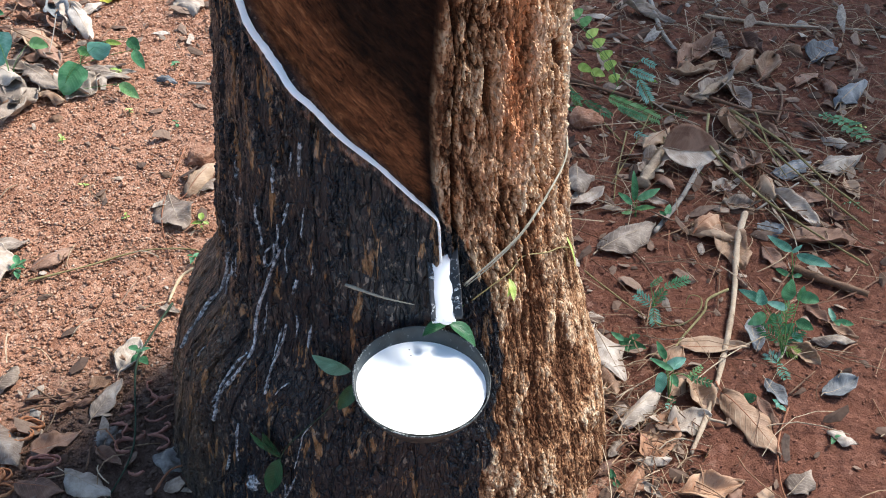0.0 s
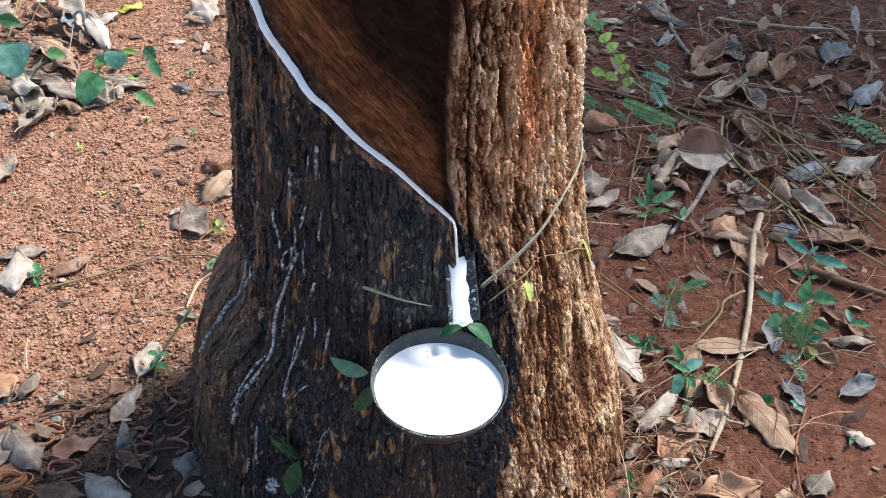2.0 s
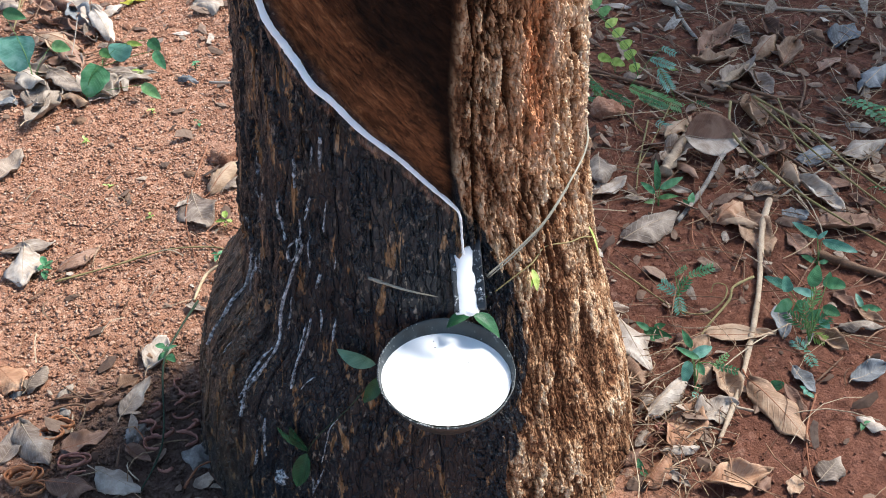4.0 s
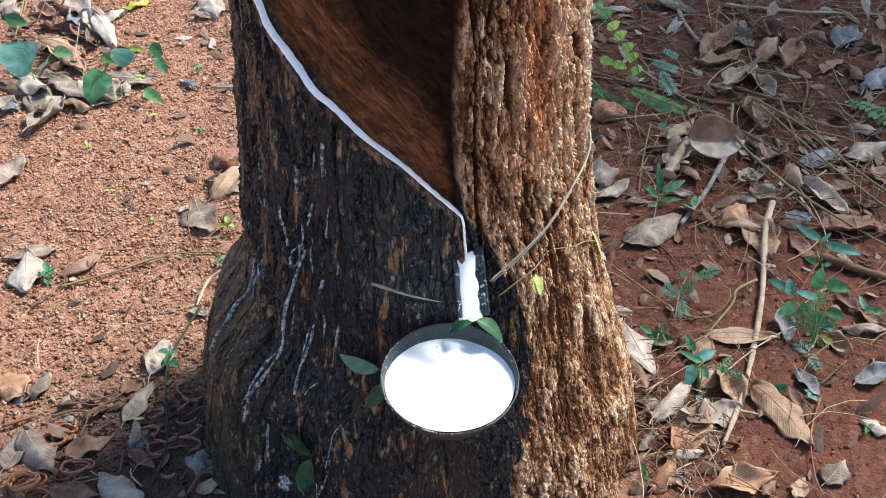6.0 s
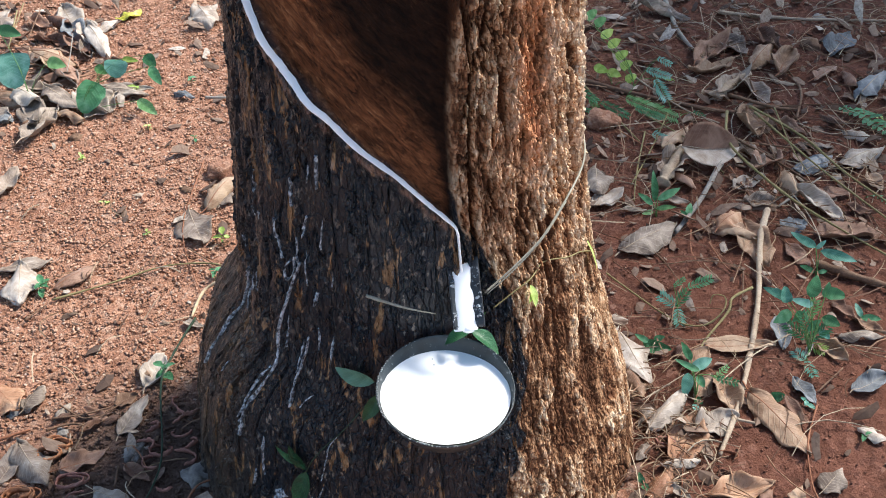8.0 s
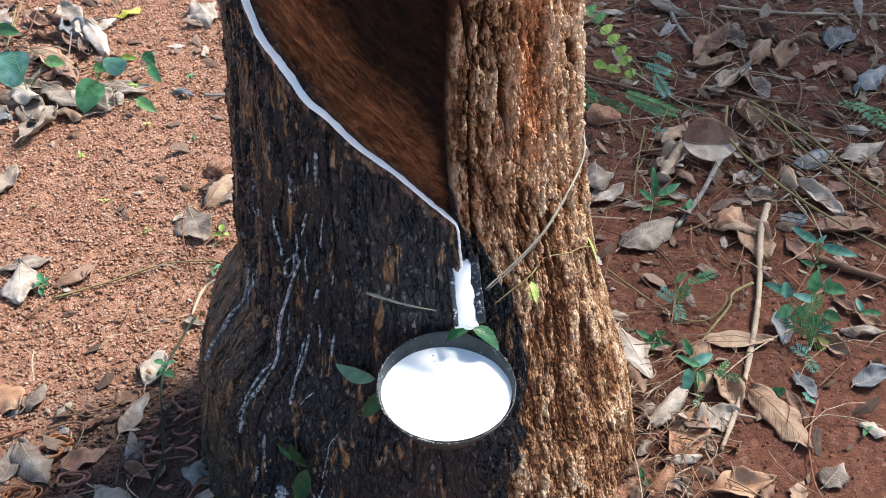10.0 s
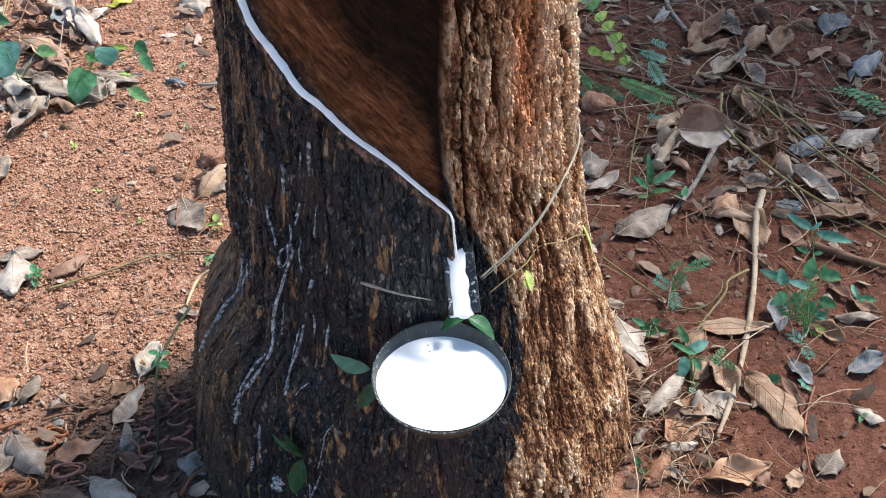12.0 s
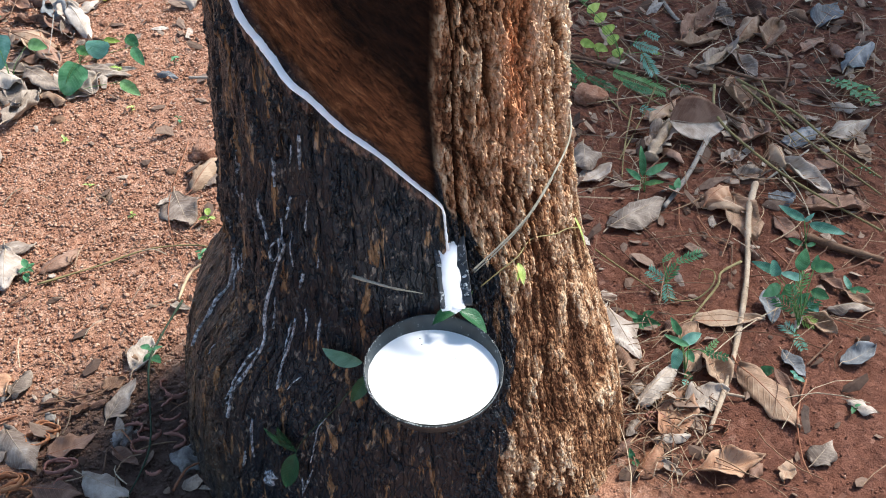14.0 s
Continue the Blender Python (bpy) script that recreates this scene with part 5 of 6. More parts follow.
dead_leaf(-0.370, 0.137, -18, 0.033, 0.016, "grey", 0.48, 0.0)
dead_leaf(-0.397, 0.005, 76, 0.062, 0.037, "pale", 0.45, 0.0)
dead_leaf(-0.546, -0.040, 69, 0.045, 0.028, "grey", 0.6, 0.0)
dead_leaf(-0.432, -0.025, 31, 0.033, 0.023, "tan", 0.2, 0.0)
dead_leaf(-0.413, -0.081, 70, 0.072, 0.030, "grey", 0.18, 0.0)
dead_leaf(-0.593, -0.005, -41, 0.058, 0.047, "orange", 0.49, 0.0)
dead_leaf(-0.540, -0.164, 81, 0.070, 0.032, "pale", 0.3, 0.0)
dead_leaf(-0.532, -0.102, -51, 0.086, 0.046, "pale", 0.5, 0.0)
dead_leaf(-0.470, -0.146, 36, 0.065, 0.029, "brown", 0.4, 0.0)
dead_leaf(-0.418, -0.179, -26, 0.068, 0.037, "grey", 0.4, 0.0)
dead_leaf(-0.472, -0.198, -9, 0.063, 0.031, "brown", 0.42, 0.0)
dead_leaf(0.456, 1.191, -39, 0.134, 0.046, "grey", 0.8, 0.0)
dead_leaf(0.504, 0.859, 27, 0.119, 0.033, "tan", 0.9, 0.0)
dead_leaf(0.609, 1.036, -69, 0.100, 0.050, "grey", 0.29, 0.0)
dead_leaf(0.639, 0.889, 54, 0.120, 0.036, "tan", 0.8, 0.0)
dead_leaf(0.688, 0.857, 63, 0.120, 0.056, "tan", 0.6, 0.0)
dead_leaf(0.817, 0.946, 52, 0.120, 0.056, "slate", 0.4, 0.0)
dead_leaf(0.812, 0.755, 48, 0.120, 0.048, "slate", 0.7, 0.0)
dead_leaf(0.610, 0.860, -75, 0.120, 0.041, "pale", 0.6, 0.0)
dead_leaf(0.541, 0.764, 50, 0.145, 0.043, "pale", 0.8, 0.0)
folded_leaf(0.434, 0.563, -1, 0.102)
dead_leaf(0.398, 0.602, 34, 0.065, 0.032, "brown", 0.16, 0.0)
dead_leaf(0.278, 0.523, -94, 0.080, 0.056, "grey", 0.3, 0.0)
dead_leaf(0.257, 0.413, 39, 0.080, 0.040, "pale", 0.4, 0.0)
dead_leaf(0.307, 0.404, 5, 0.042, 0.013, "pale", 0.54, 0.0)
dead_leaf(0.367, 0.451, -27, 0.063, 0.019, "pale", 0.36, 0.0)
dead_leaf(0.287, 0.291, 32, 0.120, 0.055, "grey", 0.35, 0.0)
dead_leaf(0.653, 0.606, -10, 0.064, 0.019, "grey", 0.47, 0.0)
dead_leaf(0.705, 0.532, 25, 0.107, 0.045, "grey", 0.7, 0.0)
dead_leaf(0.624, 0.520, 27, 0.092, 0.037, "slate", 0.55, 0.0)
dead_leaf(0.610, 0.571, -135, 0.093, 0.046, "brown", 0.47, 0.0)
dead_leaf(0.613, 0.464, -59, 0.106, 0.038, "grey", 0.8, 0.0)
dead_leaf(0.512, 0.423, 11, 0.073, 0.026, "grey", 0.7, 0.0)
dead_leaf(0.508, 0.473, 22, 0.068, 0.027, "grey", 0.56, 0.0)
dead_leaf(0.451, 0.340, 44, 0.068, 0.041, "orange", 0.8, 0.0)
dead_leaf(0.500, 0.371, -84, 0.120, 0.056, "tan", 0.3, 0.0)
dead_leaf(0.442, 0.352, -20, 0.076, 0.026, "tan", 0.7, 0.0)
dead_leaf(0.558, 0.344, 36, 0.059, 0.042, "slate", 0.4, 0.0)
dead_leaf(0.603, 0.329, 8, 0.121, 0.056, "brown", 0.4, 0.0)
dead_leaf(0.375, 0.076, -4, 0.099, 0.034, "tan", 0.3, 0.0)
dead_leaf(0.257, 0.108, -74, 0.111, 0.051, "pale", 0.3, 0.0)
dead_leaf(0.294, -0.136, 61, 0.097, 0.049, "orange", 0.3, 0.0)
dead_leaf(0.331, -0.079, 15, 0.063, 0.039, "grey", 0.3, 0.0)
dead_leaf(0.413, -0.021, -63, 0.120, 0.048, "tan", 0.2, 0.0)
dead_leaf(0.482, 0.009, -71, 0.052, 0.026, "slate", 0.5, 0.0)
dead_leaf(0.459, -0.030, -71, 0.053, 0.019, "brown", 0.6, 0.0)
dead_leaf(0.554, -0.018, 28, 0.064, 0.032, "slate", 0.4, 0.0)
dead_leaf(0.540, -0.083, -36, 0.039, 0.020, "pale", 0.3, 0.0)
dead_leaf(0.463, -0.187, 45, 0.051, 0.031, "grey", 0.4, 0.0)
dead_leaf(0.320, -0.194, 11, 0.088, 0.037, "orange", 0.7, 0.0)
dead_leaf(0.423, -0.209, 60, 0.039, 0.020, "tan", 0.33, 0.0)
dead_leaf(0.252, -0.195, 55, 0.061, 0.031, "orange", 0.51, 0.0)
dead_leaf(0.275, -0.138, 4, 0.052, 0.018, "grey", 0.7, 0.0)
dead_leaf(0.270, -0.081, 47, 0.098, 0.030, "grey", 0.9, 0.0)
dead_leaf(0.344, -0.026, 57, 0.049, 0.025, "tan", 0.35, 0.0)
dead_leaf(0.345, 0.019, 56, 0.060, 0.030, "tan", 0.57, 0.0)
dead_leaf(0.375, 0.012, -75, 0.069, 0.035, "tan", 0.8, 0.0)
dead_leaf(0.568, 0.089, 4, 0.070, 0.021, "grey", 0.8, 0.0)
dead_leaf(0.606, 0.138, -50, 0.053, 0.027, "tan", 0.4, 0.0)
dead_leaf(0.534, 0.081, -51, 0.053, 0.026, "tan", 0.7, 0.0)
dead_leaf(0.491, 0.127, -94, 0.062, 0.028, "slate", 0.55, 0.0)
dead_leaf(0.552, 0.604, -71, 0.082, 0.033, "pale", 0.6, 0.0)
dead_leaf(0.591, 0.726, -93, 0.112, 0.056, "tan", 0.8, 0.0)
dead_leaf(0.390, 0.492, 61, 0.110, 0.046, "pale", 0.8, 0.0)
dead_leaf(0.630, 0.444, 12, 0.084, 0.034, "brown", 0.19, 0.0)
dead_leaf(0.750, 0.646, -33, 0.069, 0.024, "grey", 0.6, 0.0)
dead_leaf(0.754, 0.839, 44, 0.087, 0.035, "brown", 0.21, 0.0)
dead_leaf(0.518, 0.790, -34, 0.058, 0.023, "tan", 0.7, 0.0)
dead_leaf(0.558, 0.317, -77, 0.074, 0.030, "brown", 0.25, 0.0)
dead_leaf(0.726, 0.707, -34, 0.053, 0.019, "brown", 0.58, 0.0)
dead_leaf(0.754, 0.514, -80, 0.053, 0.026, "tan", 0.35, 0.0)
dead_leaf(0.255, -0.023, -59, 0.035, 0.021, "brown", 0.43, 0.0)
dead_leaf(0.511, 0.512, -58, 0.061, 0.024, "brown", 0.29, 0.0)
dead_leaf(0.351, 1.142, -16, 0.075, 0.022, "grey", 0.38, 0.0)
dead_leaf(0.352, 0.788, 28, 0.038, 0.023, "brown", 0.32, 0.0)
dead_leaf(0.588, 0.178, -70, 0.053, 0.021, "brown", 0.31, 0.0)
dead_leaf(0.904, 0.988, -80, 0.076, 0.034, "brown", 0.41, 0.0)
dead_leaf(0.404, -0.183, -136, 0.030, 0.015, "brown", 0.41, 0.0)
dead_leaf(0.265, -0.102, -122, 0.034, 0.017, "grey", 0.56, 0.0)
dead_leaf(-0.831, 0.952, -30, 0.134, 0.053, "tan", 0.50)
dead_leaf(-0.845, 0.810, -9, 0.128, 0.033, "grey", 0.60)
dead_leaf(-0.840, 0.766, -16, 0.074, 0.025, "tan", 0.50)
dead_leaf(-0.782, 0.771, -63, 0.124, 0.035, "grey", 0.60)
dead_leaf(-0.742, 0.890, -62, 0.094, 0.031, "pale", 0.50)
dead_leaf(-0.634, 0.799, -18, 0.086, 0.035, "pale", 0.40)
dead_leaf(-0.619, 0.777, -111, 0.091, 0.056, "pale", 0.50)
dead_leaf(-0.951, 1.108, -38, 0.062, 0.038, "pale", 0.50)
dead_leaf(-0.793, 1.089, -52, 0.095, 0.049, "slate", 0.50)
dead_leaf(-0.736, 0.989, -60, 0.087, 0.026, "grey", 0.60)
dead_leaf(-0.742, 1.067, -62, 0.166, 0.042, "pale", 0.60)
dead_leaf(-0.880, 1.109, -38, 0.087, 0.031, "brown", 0.80)
dead_leaf(-0.794, 1.003, 162, 0.064, 0.024, "brown", 0.80)
dead_leaf(-0.775, 0.838, 31, 0.044, 0.022, "brown", 0.80)
dead_leaf(-0.800, 0.707, -100, 0.042, 0.032, "slate", 0.50)
dead_leaf(-0.904, 0.981, 19, 0.039, 0.021, "brown", 0.80)
dead_leaf(-0.500, -0.056, 29, 0.025, 0.009, "brown", 0.90)
dead_leaf(-0.458, -0.078, 43, 0.033, 0.013, "brown", 0.90)
dead_leaf(-0.440, -0.064, 31, 0.027, 0.011, "brown", 0.80)
twig("twig", "brown", 0.0012, (-0.503, -0.058, 0.006), (-0.465, -0.050, 0.006), (-0.428, -0.035, 0.006))
twig("twig", "brown", 0.0010, (-0.468, -0.072, 0.006), (-0.439, -0.052, 0.006), (-0.418, -0.023, 0.006))
twig("twig", "brown", 0.0010, (-0.499, -0.034, 0.006), (-0.464, -0.056, 0.006), (-0.443, -0.049, 0.006))
twig("twig", "brown", 0.0014, (-0.505, -0.079, 0.006), (-0.476, -0.066, 0.006), (-0.452, -0.072, 0.006))
twig("twig", "olive", 0.0009, (-0.898, 1.143, 0.030), (-0.879, 1.033, 0.030), (-0.865, 0.951, 0.030))
twig("twig", "brown", 0.0009, (-0.865, 0.951, 0.030), (-0.792, 0.896, 0.030), (-0.720, 0.834, 0.030))
twig("twig", "brown", 0.0009, (-0.720, 0.834, 0.006), (-0.687, 0.843, 0.006), (-0.650, 0.874, 0.006))
twig("twig", "brown", 0.0009, (-0.853, 1.129, 0.030), (-0.840, 1.021, 0.030), (-0.832, 0.957, 0.030))
twig("twig", "grey", 0.0009, (-0.747, 0.983, 0.030), (-0.726, 0.885, 0.030), (-0.713, 0.816, 0.030))
twig("twig", "red", 0.0009, (-0.390, -0.102, 0.006), (-0.377, -0.116, 0.006), (-0.364, -0.139, 0.006))
twig("twig", "grey", .0042, (0.527, 1.227, 0.004), (0.524, 1.044, 0.004), (0.553, 0.916, 0.004))
twig("twig", "brown", .0012, (0.559, 0.924, 0.01), (0.596, 1.072, 0.015), (0.632, 1.139, 0.01))
twig("twig", "pale", .0036, (0.628, 1.137, 0.008), (0.711, 1.125, 0.004), (0.821, 1.115, 0.004), (1.006, 1.107, 0.004))
twig("twig", "brown", .0040, (0.265, 0.849, 0.004), (0.405, 0.774, 0.004), (0.546, 0.712, 0.004), (0.609, 0.730, 0.004), (0.697, 0.739, 0.004))
twig("twig", "brown", .0022, (0.678, 0.693, 0.004), (0.717, 0.797, 0.004), (0.714, 0.885, 0.004))
twig("twig", "olive", .0018, (0.292, 0.818, 0.004), (0.369, 0.613, 0.004))
twig("vine", "olive", .0022, (0.538, 0.672, 0.03), (0.519, 0.566, 0.03), (0.566, 0.465, 0.02), (0.616, 0.372, 0.02), (0.711, 0.267, 0.01))
twig("vine", "olive", .0022, (0.590, 0.706, 0.02), (0.662, 0.603, 0.02), (0.704, 0.493, 0.02), (0.759, 0.404, 0.01))
twig("twig", "brown", .0013, (0.671, 0.761, 0.004), (0.684, 0.669, 0.004), (0.696, 0.568, 0.004))
twig("twig", "grey", .0044, (0.498, 0.530, 0.015), (0.441, 0.428, 0.004), (0.386, 0.345, 0.004))
twig("stick", "pale", .0042, (0.545, 0.392, 0.012), (0.513, 0.311, 0.01), (0.470, 0.154, 0.004), (0.405, -0.020, 0.004), (0.353, -0.125, 0.004))
twig("twig", "pale", .0020, (0.387, -0.068, 0.006), (0.409, -0.074, 0.004))
twig("twig", "brown", .0064, (0.586, 0.256, 0.004), (0.627, 0.232, 0.004), (0.689, 0.197, 0.004))
twig("vine", "olive", .0011, (0.252, 0.207, 0.03), (0.284, 0.185, 0.02), (0.344, 0.130, 0.004), (0.382, 0.116, 0.004), (0.410, 0.128, 0.02), (0.417, 0.149, 0.03), (0.402, 0.156, 0.03), (0.396, 0.147, 0.02))
twig("vine", "olive", .0017, (0.467, 0.183, 0.02), (0.432, 0.160, 0.02), (0.422, 0.138, 0.012), (0.384, 0.092, 0.004), (0.368, 0.068, 0.004))
twig("twig", "brown", .0012, (0.507, -0.019, 0.004), (0.555, 0.025, 0.004))
twig("twig", "red", .0010, (0.497, -0.048, 0.004), (0.468, -0.109, 0.004), (0.455, -0.173, 0.004), (0.457, -0.207, 0.004))
twig("twig", "red", .0010, (0.411, 0.348, 0.004), (0.401, 0.289, 0.004), (0.414, 0.232, 0.004))
twig("twig", "red", .0011, (0.434, 0.318, 0.004), (0.445, 0.254, 0.004), (0.460, 0.236, 0.004))
twig("twig", "brown", .0010, (0.470, 0.240, 0.004), (0.448, 0.154, 0.004))
twig("vine", "olive", .0013, (-0.572, 0.183, 0.004), (-0.498, 0.224, 0.004), (-0.421, 0.266, 0.004), (-0.341, 0.269, 0.004), (-0.319, 0.239, 0.004))
twig("vine", "red", .0009, (-0.411, 0.558, 0.004), (-0.413, 0.363, 0.004), (-0.355, 0.199, 0.004))
twig("root", "cream", .0024, (-0.328, 0.209, 0.02), (-0.351, 0.198, 0.01), (-0.359, 0.144, 0.004))
twig("vine", "dark", .0013, (-0.345, 0.117, 0.03), (-0.366, 0.055, 0.02), (-0.370, -0.009, 0.02), (-0.348, -0.128, 0.01), (-0.359, -0.211, 0.004))
twig("twig", "red", .0014, (-0.308, -0.199, 0.004), (-0.296, -0.171, 0.01), (-0.281, -0.159, 0.01))
twig("twig", "pale", .0013, (-0.464, -0.124, 0.004), (-0.474, -0.081, 0.004))
twig("twig", "brown", .0012, (-0.396, -0.170, 0.004), (-0.401, -0.133, 0.004))
twig("rotten_stick", "pale", .0080, (0.385, 0.475, 0.004), (0.414, 0.531, 0.004), (0.441, 0.581, 0.01))
twig("rotten_stick", "pale", .0062, (0.542, 0.763, 0.004), (0.580, 0.817, 0.004), (0.630, 0.863, 0.01))
twig("vine", "olive", .0018, (0.595, 0.685, 0.02), (0.664, 0.506, 0.02), (0.744, 0.362, 0.01))
twig("twig", "brown", .0019, (0.542, 0.610, 0.012), (0.625, 0.500, 0.012), (0.678, 0.395, 0.004))
twig("twig", "brown", .0017, (0.581, 0.591, 0.012), (0.675, 0.582, 0.004))
twig("twig", "pale", .0014, (0.393, 0.845, 0.01), (0.465, 0.717, 0.01), (0.529, 0.675, 0.004))
twig("twig", "grey", .0017, (0.574, 0.420, 0.004), (0.663, 0.490, 0.012))
twig("twig", "brown", .0028, (0.566, 0.771, 0.01), (0.645, 0.720, 0.01), (0.696, 0.731, 0.004))
twig("twig", "red", .0013, (0.516, 0.533, 0.004), (0.536, 0.429, 0.004))
twig("twig", "brown", .0014, (0.600, 0.615, 0.012), (0.602, 0.498, 0.004), (0.594, 0.413, 0.004))
twig("twig", "olive", .0014, (0.394, 0.706, 0.004), (0.466, 0.590, 0.012), (0.502, 0.514, 0.004))
twig("twig", "pale", .0012, (0.676, 0.679, 0.004), (0.728, 0.639, 0.004), (0.787, 0.660, 0.004))
twig("twig", "red", .0012, (0.334, 0.654, 0.004), (0.385, 0.583, 0.004), (0.403, 0.513, 0.004))
twig("twig", "brown", .0013, (0.630, 0.888, 0.004), (0.625, 0.773, 0.004), (0.636, 0.648, 0.004))
twig("twig", "pale", .0012, (0.611, 1.123, 0.004), (0.636, 1.014, 0.004), (0.630, 0.888, 0.004))
twig("twig", "red", .0010, (0.527, 0.234, 0.004), (0.547, 0.180, 0.004), (0.541, 0.130, 0.004))
twig("twig", "brown", .0012, (0.324, 0.317, 0.004), (0.352, 0.274, 0.004), (0.370, 0.205, 0.004))
twig("peg", "grey", .0026, (-0.438, 0.751, 0.02), (-0.392, 0.748, 0.02))
twig("twig", "red", .0020, (-0.564, -0.092, 0.004), (-0.527, -0.074, 0.004))
twig("twig", "brown", .0011, (-0.600, 0.139, 0.004), (-0.577, 0.171, 0.004))
twig("twig", "brown", .0009, (-0.394, 0.310, 0.004), (-0.343, 0.267, 0.004))
twig("twig", "pale", .0010, (0.262, -0.031, 0.004), (0.290, -0.016, 0.01), (0.333, 0.011, 0.01))
twig("twig", "brown", .0011, (0.242, -0.091, 0.004), (0.278, -0.071, 0.004), (0.321, -0.056, 0.004))
twig("twig", "pale", .0010, (0.330, -0.105, 0.004), (0.338, -0.156, 0.004))
twig("twig", "pale", .0010, (0.267, -0.183, 0.004), (0.293, -0.129, 0.004))
twig("twig", "red", .0009, (0.289, -0.201, 0.004), (0.306, -0.129, 0.004))
twig("twig", "olive", .0011, (0.435, 0.696, 0.01), (0.386, 0.586, 0.004), (0.334, 0.477, 0.004))
twig("twig", "olive", .0011, (0.385, 0.645, 0.004), (0.349, 0.513, 0.004), (0.331, 0.427, 0.004))
twig("twig", "brown", .0012, (0.451, 0.679, 0.02), (0.466, 0.559, 0.01), (0.530, 0.463, 0.004))
twig("twig", "brown", .0010, (0.370, 0.436, 0.004), (0.446, 0.532, 0.004), (0.485, 0.626, 0.004))
twig("twig", "olive", .0010, (0.636, 0.703, 0.02), (0.631, 0.564, 0.02), (0.647, 0.507, 0.01))
twig("twig", "brown", .0010, (0.677, 0.609, 0.004), (0.714, 0.465, 0.004), (0.722, 0.352, 0.004))
twig("twig", "brown", .0010, (0.542, 0.515, 0.004), (0.584, 0.413, 0.004), (0.588, 0.262, 0.004))
twig("twig", "brown", .0012, (0.338, 1.035, 0.004), (0.404, 0.909, 0.004), (0.445, 0.749, 0.004))
twig("twig", "pale", .0009, (0.597, 1.180, 0.004), (0.579, 1.039, 0.004))
twig("twig", "brown", .0012, (0.442, 1.120, 0.004), (0.419, 0.934, 0.004))
twig("twig", "brown", .0010, (0.681, 1.212, 0.004), (0.666, 1.041, 0.004), (0.683, 0.913, 0.004))
twig("twig", "brown", .0009, (0.927, 1.216, 0.004), (0.976, 1.129, 0.004))
twig("twig", "red", .0009, (-0.721, 0.940, 0.004), (-0.765, 1.017, 0.004), (-0.773, 1.070, 0.004))
twig("twig", "brown", .0012, (-0.824, 0.902, 0.01), (-0.709, 0.856, 0.01), (-0.653, 0.905, 0.01))
twig("twig", "brown", .0012, (-0.662, 0.845, 0.004), (-0.634, 1.019, 0.004))
twig("stem", "olive", .0012, (-0.888, 1.075, 0.04), (-0.843, 0.885, 0.05))
sprig("vine_shoot", "low vine with large heart-shaped bluish-green leaves", (-0.774, 0.759), [((-0.034, 0.055, 0.082), (-0.028, 0.013, 0.027), 0.074, "teal"),
        ((-0.062, 0.085, 0.117), (-0.017, 0.077, 0.107), 0.024, "green"),
        ((0.030, 0.052, 0.066), (0.068, 0.041, 0.060), 0.024, "pale_green")], [])
sprig("vine_shoot", "low vine with heart-shaped green leaves among dead leaves", (-0.665, 0.708), [((0.070, 0.057, 0.092), (0.067, 0.038, 0.063), 0.045, "teal"),
        ((0.033, 0.035, 0.055), (0.004, -0.002, 0.011), 0.052, "green"),
        ((0.023, 0.066, 0.072), (0.047, 0.056, 0.062), 0.018, "pale_green"),
        ((0.117, 0.076, 0.091), (0.139, 0.062, 0.075), 0.023, "green"),
        ((0.128, 0.060, 0.076), (0.151, 0.035, 0.050), 0.020, "green"),
        ((0.076, 0.069, 0.087), (0.106, 0.068, 0.083), 0.011, "lime"),
        ((0.105, 0.020, 0.026), (0.144, -0.002, 0.008), 0.022, "pale_green")], [])
sprig("seedling", "slender green seedling with long drooping leaves", (0.582, 0.233), [((0.001, 0.031, 0.036), (-0.041, 0.041, 0.058), 0.017, "teal"),
        ((0.001, 0.031, 0.033), (0.017, 0.038, 0.044), 0.009, "teal"),
        ((0.005, 0.022, 0.036), (0.059, 0.007, 0.026), 0.020, "teal"),
        ((-0.003, 0.004, 0.008), (-0.024, 0.016, 0.013), 0.011, "green"),
        ((0.002, 0.004, 0.008), (0.018, 0.007, 0.008), 0.009, "green")], [])
